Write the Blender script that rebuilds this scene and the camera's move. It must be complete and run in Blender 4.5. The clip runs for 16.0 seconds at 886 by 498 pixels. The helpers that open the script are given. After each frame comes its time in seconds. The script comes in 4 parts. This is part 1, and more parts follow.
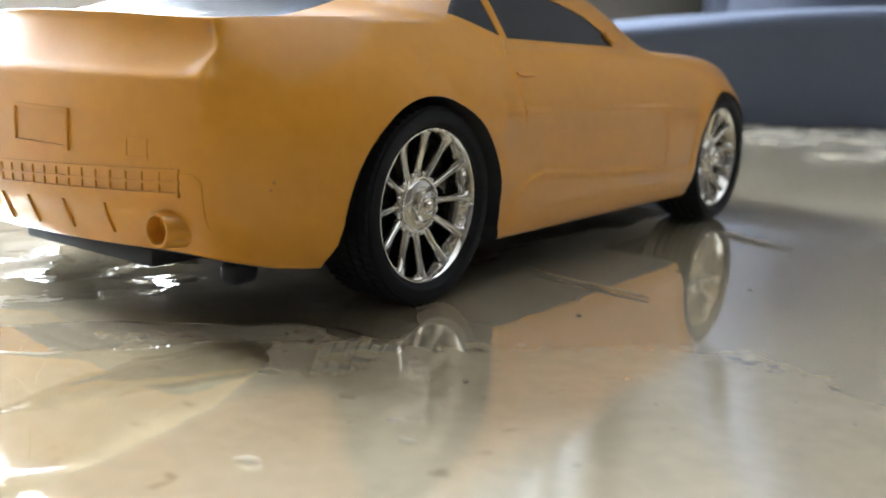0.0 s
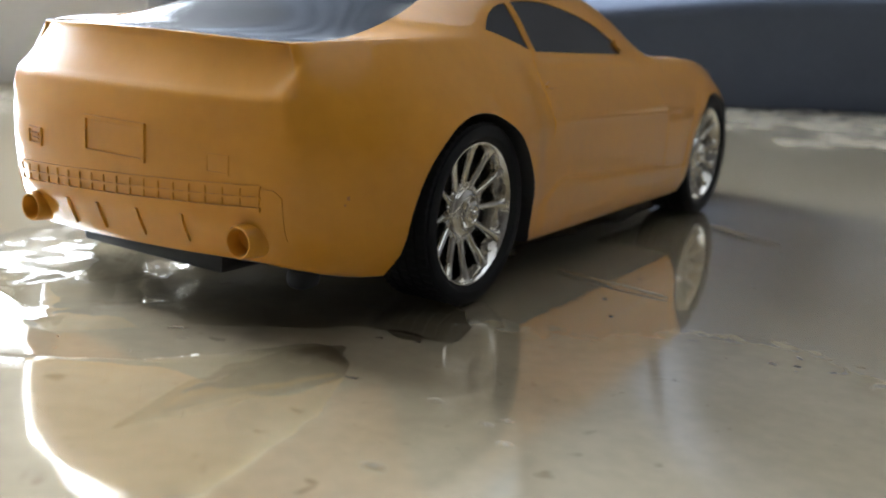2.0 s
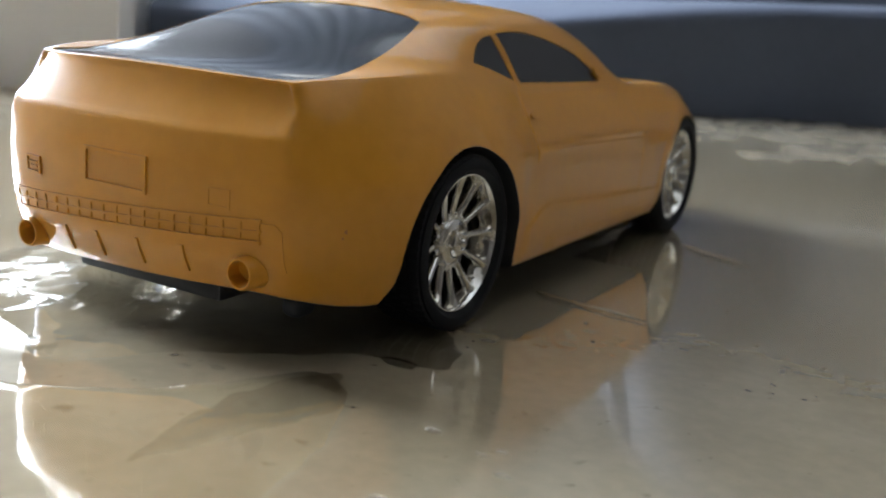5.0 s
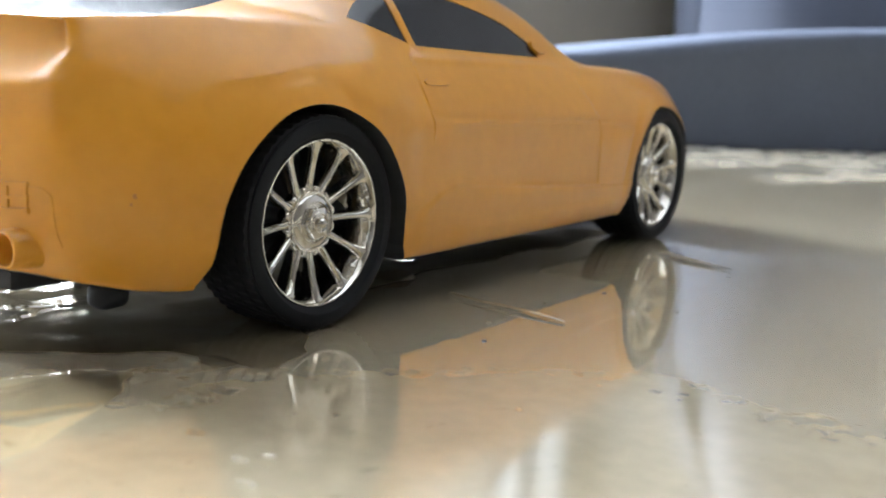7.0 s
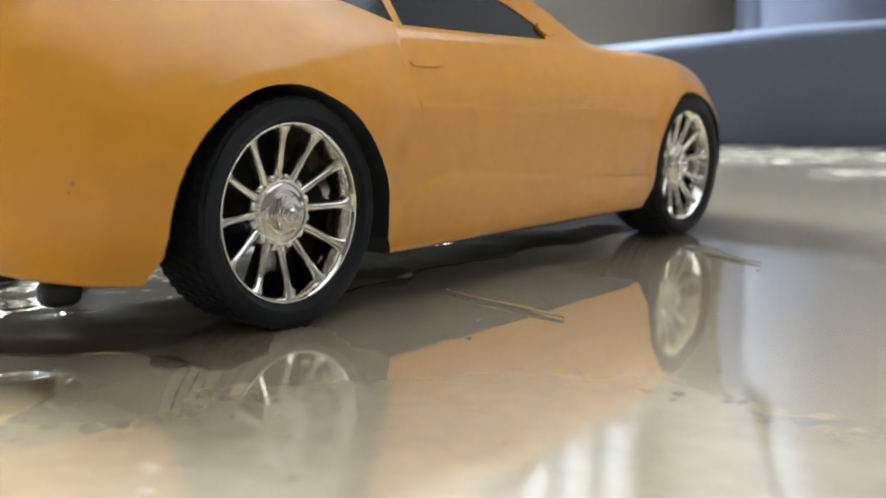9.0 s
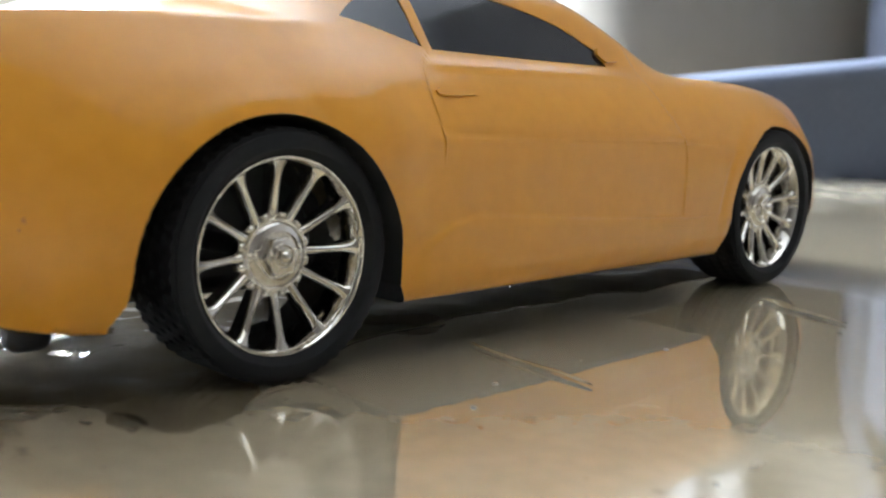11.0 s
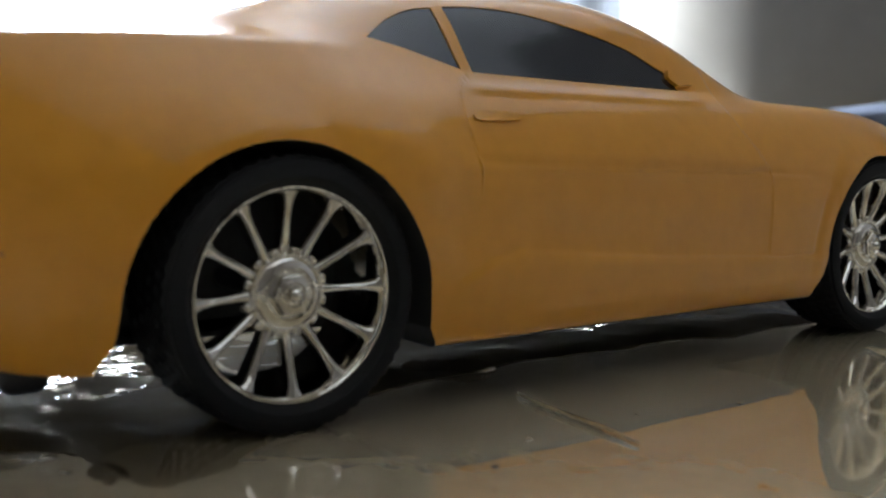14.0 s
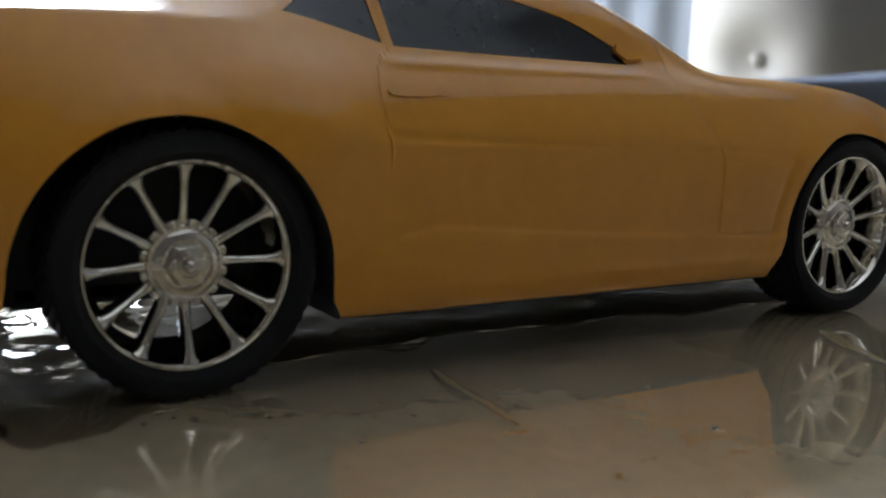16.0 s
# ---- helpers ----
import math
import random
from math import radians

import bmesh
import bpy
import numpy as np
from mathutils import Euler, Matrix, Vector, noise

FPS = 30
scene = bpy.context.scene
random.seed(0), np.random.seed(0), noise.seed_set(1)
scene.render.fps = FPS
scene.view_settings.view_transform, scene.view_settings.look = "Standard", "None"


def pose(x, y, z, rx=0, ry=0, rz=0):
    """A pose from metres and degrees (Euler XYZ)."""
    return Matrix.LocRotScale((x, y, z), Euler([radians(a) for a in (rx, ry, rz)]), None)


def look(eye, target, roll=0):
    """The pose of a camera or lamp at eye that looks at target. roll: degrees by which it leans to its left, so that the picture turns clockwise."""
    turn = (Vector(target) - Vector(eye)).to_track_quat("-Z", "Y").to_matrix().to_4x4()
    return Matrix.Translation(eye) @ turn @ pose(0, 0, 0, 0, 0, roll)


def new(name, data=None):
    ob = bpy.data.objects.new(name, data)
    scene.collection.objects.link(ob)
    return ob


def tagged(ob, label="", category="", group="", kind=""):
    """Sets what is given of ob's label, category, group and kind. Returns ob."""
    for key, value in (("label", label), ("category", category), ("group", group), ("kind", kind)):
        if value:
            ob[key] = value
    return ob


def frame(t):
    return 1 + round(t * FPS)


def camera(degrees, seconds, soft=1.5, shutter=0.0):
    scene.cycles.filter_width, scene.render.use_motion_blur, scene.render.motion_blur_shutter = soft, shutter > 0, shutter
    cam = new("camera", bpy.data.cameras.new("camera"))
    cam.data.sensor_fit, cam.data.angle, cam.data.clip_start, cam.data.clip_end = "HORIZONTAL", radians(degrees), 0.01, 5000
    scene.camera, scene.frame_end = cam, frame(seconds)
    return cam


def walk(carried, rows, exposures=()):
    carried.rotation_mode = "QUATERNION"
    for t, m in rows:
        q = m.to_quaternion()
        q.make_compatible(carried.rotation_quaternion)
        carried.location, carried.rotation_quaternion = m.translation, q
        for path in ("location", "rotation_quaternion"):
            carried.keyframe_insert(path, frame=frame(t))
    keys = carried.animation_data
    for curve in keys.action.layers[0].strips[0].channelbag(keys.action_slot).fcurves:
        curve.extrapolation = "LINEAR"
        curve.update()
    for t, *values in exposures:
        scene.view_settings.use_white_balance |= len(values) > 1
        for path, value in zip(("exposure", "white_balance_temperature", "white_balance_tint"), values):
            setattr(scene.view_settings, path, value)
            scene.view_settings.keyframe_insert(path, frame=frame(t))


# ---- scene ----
from mathutils.bvhtree import BVHTree

cam = camera(47.62, 16.0, soft=2.0)
PATH = [
    (0, (0.18125, -0.16746, 0.05408), (-0.9704, 1.4171, -0.3497), 2.52),
    (0.5, (0.17298, -0.17476, 0.05758), (-0.9377, 1.4384, -0.3472), 3.81),
    (1, (0.16922, -0.18551, 0.06001), (-0.8896, 1.4612, -0.3491), 4.06),
    (1.5, (0.16976, -0.19403, 0.05960), (-0.8414, 1.4708, -0.3942), 3.94),
    (2, (0.16736, -0.19302, 0.06490), (-0.8573, 1.4602, -0.4009), 3.72),
    (2.5, (0.16827, -0.18993, 0.06842), (-0.8668, 1.4546, -0.4051), 3.79),
    (3, (0.16836, -0.18583, 0.07579), (-0.8818, 1.4488, -0.3989), 4.02),
    (3.2, (0.16881, -0.18512, 0.07725), (-0.8887, 1.4481, -0.3854), 3.98),
    (5.3, (0.16423, -0.20281, 0.07117), (-0.7808, 1.4984, -0.3902), 4.48),
    (5.5, (0.16691, -0.19572, 0.06391), (-0.8041, 1.4960, -0.3779), 3.54),
    (6, (0.17360, -0.18007, 0.05537), (-0.8519, 1.4844, -0.3664), 2.86),
    (6.5, (0.18084, -0.15565, 0.05367), (-0.9234, 1.4727, -0.3058), 2.09),
    (7, (0.18605, -0.14499, 0.05015), (-0.9436, 1.4683, -0.2981), 2.37),
    (7.5, (0.18715, -0.13921, 0.04585), (-0.9594, 1.4652, -0.2876), 1.71),
    (8, (0.18668, -0.13562, 0.04372), (-0.9759, 1.4626, -0.2631), 1.53),
    (8.2, (0.18727, -0.13390, 0.04363), (-0.9872, 1.4534, -0.2745), 1.19),
    (10.3, (0.19101, -0.10361, 0.04444), (-1.1631, 1.3370, -0.2572), 1.56),
    (10.5, (0.19051, -0.10150, 0.04490), (-1.1815, 1.3233, -0.2510), 1.69),
    (11, (0.18863, -0.09464, 0.04579), (-1.2248, 1.2903, -0.2443), 1.81),
    (11.5, (0.18820, -0.08868, 0.04492), (-1.2587, 1.2636, -0.2342), 1.70),
    (12, (0.18816, -0.08376, 0.04417), (-1.2851, 1.2418, -0.2252), 1.51),
    (12.5, (0.18815, -0.07826, 0.04477), (-1.3169, 1.2087, -0.2356), 1.59),
    (13, (0.18781, -0.07527, 0.04352), (-1.3472, 1.1783, -0.2255), 1.31),
    (13.5, (0.18711, -0.07211, 0.04312), (-1.3765, 1.1533, -0.1881), 1.19),
    (14, (0.18740, -0.07194, 0.04294), (-1.4020, 1.1241, -0.1651), 1.01),
    (14.5, (0.18777, -0.07173, 0.04310), (-1.4421, 1.0714, -0.1490), 0.91),
    (15, (0.19292, -0.06557, 0.04282), (-1.4533, 1.0530, -0.1539), 0.88),
    (15.5, (0.19746, -0.05555, 0.04470), (-1.4770, 1.0001, -0.2414), 1.41),
    (16, (0.20428, -0.04932, 0.04836), (-1.4596, 1.0154, -0.2647), 2.22),
]
cam.data.dof.use_dof, cam.data.dof.focus_distance, cam.data.dof.aperture_fstop = True, 0.205, 22.0
EXPOSURES = [(0, 0.72), (1, 0.28), (1.5, 0.16), (2, 0.1), (3.2, -0.16), (5.5, -0.1), (6, 0.24), (6.5, 0.7), (7, 1.14), (8.2, 1.27), (10.5, 1.15), (12.5, 0.92), (13, 0.8), (13.5, 0.38), (14, 0.12), (14.5, -0.18), (15, -0.4), (16, -0.4)]
walk(cam, [(t, look(eye, target, roll)) for t, eye, target, roll in PATH], [(t, stops, 5850, 10) for t, stops in EXPOSURES])

# ---------------------------------------------------------------- light and exposure
U = Vector((0.7507, 0.6606, 0.0))      # along the cushion's front
V = Vector((-0.6606, 0.7507, 0.0))     # away from the viewer, across the room
GROUND = -0.0011                       # the floor's height; the car's hubs stand at 0.0200
ROOM = Matrix(((U.x, V.x, 0, 0), (U.y, V.y, 0, 0), (0, 0, 1, GROUND), (0, 0, 0, 1)))


def uv(u, v, z=0.0):
    return ROOM @ Vector((u, v, z))


world = bpy.data.worlds.new("world")
scene.world = world
world.use_nodes = True
wn = world.node_tree
sky = wn.nodes.new("ShaderNodeTexSky")
sky.sky_type, sky.sun_disc = "NISHITA", False
sky.sun_elevation, sky.sun_rotation = radians(35), radians(130)
wn.links.new(sky.outputs["Color"], wn.nodes["Background"].inputs["Color"])
wn.nodes["Background"].inputs["Strength"].default_value = 0.12

# daylight in the window's opening
lamp = bpy.data.lights.new("window_daylight", "AREA")
lamp.shape, lamp.size, lamp.size_y, lamp.energy, lamp.color = "RECTANGLE", 1.65, 1.5, 165.0, (0.88, 0.94, 1.0)
lamp_ob = new("window_daylight", lamp)
lamp_ob.matrix_world = look(uv(-1.06, 1.525, 0.95), uv(1.0, 1.525, 0.95))

# ---------------------------------------------------------------- materials


def material(name, color, rough=0.5, metal=0.0, **more):
    m = bpy.data.materials.new(name)
    m.use_nodes = True
    b = m.node_tree.nodes["Principled BSDF"]
    b.inputs["Base Color"].default_value = (*color, 1)
    b.inputs["Roughness"].default_value = rough
    b.inputs["Metallic"].default_value = metal
    for key, value in more.items():
        b.inputs[key.replace("_", " ")].default_value = value
    return m


def node(m, kind, **inputs):
    n = m.node_tree.nodes.new(kind)
    for key, value in inputs.items():
        n.inputs[key].default_value = value
    return n


def join(m, a, b):
    m.node_tree.links.new(a, b)


def grain(m, scale, colors, rough=None, bump=0.0, distance=0.001, detail=6.0, stretch=(1, 1, 1), second=None):
    """Noise on the colour, the roughness and the relief, in metres of the world."""
    bsdf = m.node_tree.nodes["Principled BSDF"]
    place = node(m, "ShaderNodeNewGeometry")
    mapping = node(m, "ShaderNodeMapping", Scale=stretch)
    join(m, place.outputs["Position"], mapping.inputs["Vector"])
    noise_a = node(m, "ShaderNodeTexNoise", Scale=scale, Detail=detail, Roughness=0.6)
    join(m, mapping.outputs["Vector"], noise_a.inputs["Vector"])
    value = noise_a.outputs["Fac"]
    if second:
        noise_b = node(m, "ShaderNodeTexNoise", Scale=second, Detail=4.0)
        join(m, mapping.outputs["Vector"], noise_b.inputs["Vector"])
        mean = node(m, "ShaderNodeMath")
        mean.operation = "MULTIPLY_ADD"
        mean.inputs[1].default_value = 0.5
        half = node(m, "ShaderNodeMath")
        half.operation = "MULTIPLY"
        half.inputs[1].default_value = 0.5
        join(m, noise_b.outputs["Fac"], half.inputs[0])
        join(m, value, mean.inputs[0])
        join(m, half.outputs[0], mean.inputs[2])
        value = mean.outputs[0]
    ramp = node(m, "ShaderNodeValToRGB")
    ramp.color_ramp.elements[0].position, ramp.color_ramp.elements[1].position = 0.36, 0.64
    ramp.color_ramp.elements[0].color, ramp.color_ramp.elements[1].color = (*colors[0], 1), (*colors[1], 1)
    join(m, value, ramp.inputs["Fac"])
    join(m, ramp.outputs["Color"], bsdf.inputs["Base Color"])
    if rough:
        span = node(m, "ShaderNodeMapRange")
        span.inputs["From Min"].default_value, span.inputs["From Max"].default_value = 0.3, 0.7
        span.inputs["To Min"].default_value, span.inputs["To Max"].default_value = rough
        join(m, value, span.inputs["Value"])
        join(m, span.outputs["Result"], bsdf.inputs["Roughness"])
    if bump:
        relief = node(m, "ShaderNodeBump", Strength=bump, Distance=distance)
        join(m, value, relief.inputs["Height"])
        join(m, relief.outputs["Normal"], bsdf.inputs["Normal"])
    return m


YELLOW = grain(material("yellow_plastic", (0.60, 0.25, 0.018), Coat_Weight=0.75, Coat_Roughness=0.035, Specular_IOR_Level=0.2),
               60, ((0.58, 0.250, 0.014), (0.625, 0.277, 0.020)), rough=(0.28, 0.38), bump=0.04, distance=0.0003, detail=3.0, second=280)
RUBBER = grain(material("black_rubber", (0.012, 0.012, 0.013), Specular_IOR_Level=0.25), 900, ((0.010, 0.010, 0.011), (0.015, 0.015, 0.016)),
               rough=(0.75, 0.9), bump=0.15, distance=0.0002)
BLACK = grain(material("black_plastic", (0.012, 0.012, 0.013)), 500, ((0.016, 0.016, 0.017), (0.026, 0.026, 0.028)), rough=(0.45, 0.65), bump=0.05, distance=0.0002)
TINTED = material("tinted_window_plastic", (0.012, 0.014, 0.018), 0.08)
grain(TINTED, 120, ((0.011, 0.013, 0.018), (0.017, 0.020, 0.026)), rough=(0.10, 0.17))
CHROME = grain(material("worn_chrome", (0.78, 0.76, 0.71), 0.05, 1.0), 420, ((0.70, 0.66, 0.58), (0.86, 0.85, 0.82)),
               rough=(0.03, 0.10), bump=0.22, distance=0.0004, detail=2.0)
FABRIC_BLUE = grain(material("blue_grey_fabric", (0.10, 0.12, 0.17), 0.9), 9, ((0.053, 0.062, 0.090), (0.078, 0.092, 0.128)),
                    rough=(0.8, 0.95), bump=0.3, distance=0.002, second=500)
CREAM = grain(material("cream_upholstery", (0.225, 0.20, 0.165), 0.6), 12, ((0.21, 0.187, 0.152), (0.245, 0.22, 0.185)), rough=(0.5, 0.65), bump=0.2, distance=0.001, second=400)
PALE_CLOTH = grain(material("pale_grey_upholstery", (0.80, 0.79, 0.77), 0.8), 9, ((0.77, 0.76, 0.745), (0.83, 0.82, 0.80)), rough=(0.7, 0.85), bump=0.2, distance=0.001, second=450)
CURTAIN = grain(material("slate_curtain", (0.10, 0.105, 0.115), 0.9), 6, ((0.09, 0.095, 0.105), (0.115, 0.12, 0.13)), rough=(0.85, 0.95), bump=0.2, second=600)
DARK_CLOTH = grain(material("charcoal_cloth", (0.04, 0.045, 0.06), 0.9), 6, ((0.035, 0.04, 0.055), (0.055, 0.06, 0.08)), rough=(0.85, 0.95), bump=0.2, second=600)
PLASTER = grain(material("pale_plaster", (0.72, 0.70, 0.66), 0.85), 2.5, ((0.68, 0.66, 0.62), (0.75, 0.73, 0.70)), rough=(0.8, 0.9), bump=0.1, distance=0.002, second=120)
TAUPE = grain(material("dark_taupe_plaster", (0.10, 0.095, 0.09), 0.85), 2.5, ((0.09, 0.086, 0.082), (0.115, 0.11, 0.104)), rough=(0.8, 0.9), bump=0.1, distance=0.002, second=120)
BROWN = grain(material("dark_brown_panelling", (0.06, 0.05, 0.04), 0.6), 2.5, ((0.05, 0.042, 0.033), (0.075, 0.062, 0.05)), rough=(0.5, 0.7), bump=0.1, distance=0.002, stretch=(6, 6, 0.6), second=120)
CEILING = grain(material("white_ceiling_paint", (0.8, 0.79, 0.77), 0.9), 2.0, ((0.78, 0.77, 0.75), (0.82, 0.81, 0.79)), rough=(0.85, 0.95))
FRAME_WHITE = material("white_window_paint", (0.78, 0.78, 0.77), 0.4)


def wet_floor():
    """Beige polished stone under a film of water: dark freckles, dry pale patches far from the car."""
    m = material("wet_beige_stone", (0.42, 0.35, 0.25), 0.05)
    b = m.node_tree.nodes["Principled BSDF"]
    place = node(m, "ShaderNodeNewGeometry").outputs["Position"]

    def noise_of(scale, detail=5.0, distort=0.0):
        n = node(m, "ShaderNodeTexNoise", Scale=scale, Detail=detail, Distortion=distort)
        join(m, place, n.inputs["Vector"])
        return n.outputs["Fac"]

    def ramp_of(value, lo, hi, a, c):
        r = node(m, "ShaderNodeValToRGB")
        e = r.color_ramp.elements
        e[0].position, e[1].position, e[0].color, e[1].color = lo, hi, (*a, 1), (*c, 1)
        join(m, value, r.inputs["Fac"])
        return r.outputs["Color"]

    def mix(kind, fac, a, c):
        n = m.node_tree.nodes.new("ShaderNodeMix")
        n.data_type, n.blend_type = "RGBA", kind
        if isinstance(fac, float):
            n.inputs["Factor"].default_value = fac
        else:
            join(m, fac, n.inputs["Factor"])
        join(m, a, n.inputs["A"])
        join(m, c, n.inputs["B"])
        return n.outputs["Result"]

    cloud = ramp_of(noise_of(14, 6, 0.6), 0.35, 0.65, (0.388, 0.317, 0.200), (0.468, 0.394, 0.268))
    fine = ramp_of(noise_of(260, 3), 0.3, 0.7, (0.90, 0.90, 0.90), (1.0, 1.0, 1.0))
    freckle = ramp_of(noise_of(170, 2, 0.4), 0.25, 0.33, (0.72, 0.68, 0.64), (1.0, 1.0, 1.0))
    join(m, mix("MULTIPLY", 1.0, mix("MULTIPLY", 1.0, cloud, fine), freckle), b.inputs["Base Color"])
    # film of water: the car stands in it, pale dry islands lie further off
    far = node(m, "ShaderNodeVectorMath")
    far.operation = "DISTANCE"
    far.inputs[1].default_value = (0.06, 0.03, 0.0)
    join(m, place, far.inputs[0])
    away = node(m, "ShaderNodeMapRange")
    away.inputs["From Min"].default_value, away.inputs["From Max"].default_value = 0.26, 0.50
    join(m, far.outputs["Value"], away.inputs["Value"])
    patch = node(m, "ShaderNodeMath")
    patch.operation = "MULTIPLY_ADD"
    join(m, noise_of(11, 4, 1.0), patch.inputs[0])
    patch.inputs[1].default_value = 1.6
    patch.inputs[2].default_value = -0.80
    add = node(m, "ShaderNodeMath")
    add.operation = "ADD"
    join(m, away.outputs["Result"], add.inputs[0])
    join(m, patch.outputs[0], add.inputs[1])
    dry = ramp_of(add.outputs[0], 0.46, 0.70, (0.038, 0.038, 0.038), (0.25, 0.25, 0.25))
    film = ramp_of(noise_of(17, 5, 1.4), 0.49, 0.53, (0.0, 0.0, 0.0), (0.035, 0.035, 0.035))
    dry = mix("ADD", 1.0, dry, film)
    join(m, dry, b.inputs["Roughness"])
    ripple = node(m, "ShaderNodeBump", Strength=0.06, Distance=0.0012)
    join(m, noise_of(38, 2, 0.5), ripple.inputs["Height"])
    join(m, ripple.outputs["Normal"], b.inputs["Normal"])
    b.inputs["IOR"].default_value = 1.5
    # the polish under the water adds to its mirror
    gloss = node(m, "ShaderNodeBsdfGlossy", Color=(0.92, 0.87, 0.76, 1))
    join(m, dry, gloss.inputs["Roughness"])
    join(m, ripple.outputs["Normal"], gloss.inputs["Normal"])
    sheen = node(m, "ShaderNodeFresnel", IOR=1.6)
    wet = node(m, "ShaderNodeMapRange")
    wet.inputs["To Min"].default_value, wet.inputs["To Max"].default_value = 0.22, 1.0
    join(m, sheen.outputs["Fac"], wet.inputs["Value"])
    both = node(m, "ShaderNodeMixShader")
    join(m, wet.outputs["Result"], both.inputs["Fac"])
    join(m, b.outputs["BSDF"], both.inputs[1])
    join(m, gloss.outputs["BSDF"], both.inputs[2])
    join(m, both.outputs["Shader"], m.node_tree.nodes["Material Output"].inputs["Surface"])
    return m


FLOOR = wet_floor()
WATER = material("water", (0.74, 0.72, 0.67), 0.0, IOR=1.33, Transmission_Weight=1.0)
grain(WATER, 130, ((0.72, 0.70, 0.65), (0.78, 0.76, 0.71)), bump=0.2, distance=0.0008, detail=2.0)

# dark tint stands in for the underbody's shade and reflection; also colours damp spots
SHADED_DAMP = material("shaded_damp_water", (0.46, 0.455, 0.44), 0.0, IOR=1.33, Transmission_Weight=1.0)
grain(SHADED_DAMP, 110, ((0.42, 0.415, 0.40), (0.50, 0.495, 0.48)), bump=0.3, distance=0.0008, detail=2.0)
FILM = material("thin_water", (0.68, 0.645, 0.57), 0.03, IOR=1.33, Transmission_Weight=1.0)
grain(FILM, 60, ((0.65, 0.615, 0.54), (0.71, 0.675, 0.60)), bump=0.12, distance=0.0006, detail=1.0)

# ---------------------------------------------------------------- helpers of this scene


def finish(bm, angle=35.0):
    bmesh.ops.recalc_face_normals(bm, faces=bm.faces[:])
    for f in bm.faces:
        f.smooth = True
    for e in bm.edges:
        e.smooth = len(e.link_faces) == 2 and e.calc_face_angle(0) < radians(angle)
    return bm


def mesh_of(name, bm, mats, angle=35.0):
    finish(bm, angle)
    me = bpy.data.meshes.new(name)
    bm.to_mesh(me)
    bm.free()
    for m in mats if isinstance(mats, (list, tuple)) else [mats]:
        me.materials.append(m)
    return me


def face_up(me):
    """Turns an open sheet of water so that its skin faces the air."""
    if sum(p.normal.z * p.area for p in me.polygons) < 0:
        me.flip_normals()


def part(name, bm, mats, parent, label="", angle=35.0):
    ob = new(name, mesh_of(name, bm, mats, angle))
    ob.parent = parent
    return tagged(ob, label)


def thing(name, bm, mats, label, category, group="", kind="", angle=35.0):
    return tagged(new(name, mesh_of(name, bm, mats, angle)), label, category, group, kind)


def empty(name, place, label, category, group=""):
    ob = new(name)
    ob.empty_display_size = 0.02
    ob.location = place
    return tagged(ob, label, category, group)


def box(size, centre, bevel=0.0, segments=2, m=None):
    bm = bmesh.new()
    bmesh.ops.create_cube(bm, size=1.0, matrix=Matrix.Translation(centre) @ Matrix.Diagonal((*size, 1)))
    if bevel:
        bmesh.ops.bevel(bm, geom=bm.edges[:], offset=bevel, segments=segments, profile=0.5, affect="EDGES")
    if m is not None:
        bm.transform(m)
    return bm


def add(bm, other):
    me = bpy.data.meshes.new("tmp")
    other.to_mesh(me)
    other.free()
    bm.from_mesh(me)
    bpy.data.meshes.remove(me)
    return bm


def lathe(profile, steps, axis="X"):
    """A closed ring turned about the x axis; profile: (x, radius)."""
    bm = bmesh.new()
    rings = []
    for i in range(steps):
        a = 2 * math.pi * i / steps
        rings.append([bm.verts.new((x, r * math.sin(a), r * math.cos(a))) for x, r in profile])
    n = len(profile)
    for i in range(steps):
        p, q = rings[i], rings[(i + 1) % steps]
        for j in range(n):
            bm.faces.new((p[j], p[(j + 1) % n], q[(j + 1) % n], q[j]))
    return bm


def baked(ob):
    """The object's mesh with its modifiers applied; the object goes."""
    dg = bpy.context.evaluated_depsgraph_get()
    me = bpy.data.meshes.new_from_object(ob.evaluated_get(dg))
    bpy.data.objects.remove(ob)
    return me


# ---------------------------------------------------------------- the room
X0, XH = -1.0, 2.3           # left and right walls
Y0, Y1 = -1.7, 2.6           # wall behind the viewer, back wall
TOP = 2.45


def slab(name, lo, hi, mat, label, category):
    c = [(a + b) / 2 for a, b in zip(lo, hi)]
    s = [b - a for a, b in zip(lo, hi)]
    return thing(name, box(s, c, m=ROOM), mat, label, category, kind="structure")


slab("floor", (X0 - 0.15, Y0 - 0.15, -0.06), (XH + 0.15, Y1 + 0.15, 0.0), FLOOR, "wet polished beige stone floor with glossy water film", "floor")
slab("ceiling", (X0, Y0, TOP), (XH, Y1, TOP + 0.1), CEILING, "plain white painted ceiling", "ceiling")
slab("wall_right", (XH, Y0, 0.0), (XH + 0.15, Y1, TOP), BROWN, "dark brown panelled wall", "wall")
slab("wall_front", (X0 - 0.15, Y0 - 0.15, 0.0), (XH + 0.15, Y0, TOP), BROWN, "dark brown panelled wall", "wall")
WV0, WV1, WZ0, WZ1 = 0.65, 2.40, 0.15, 1.75


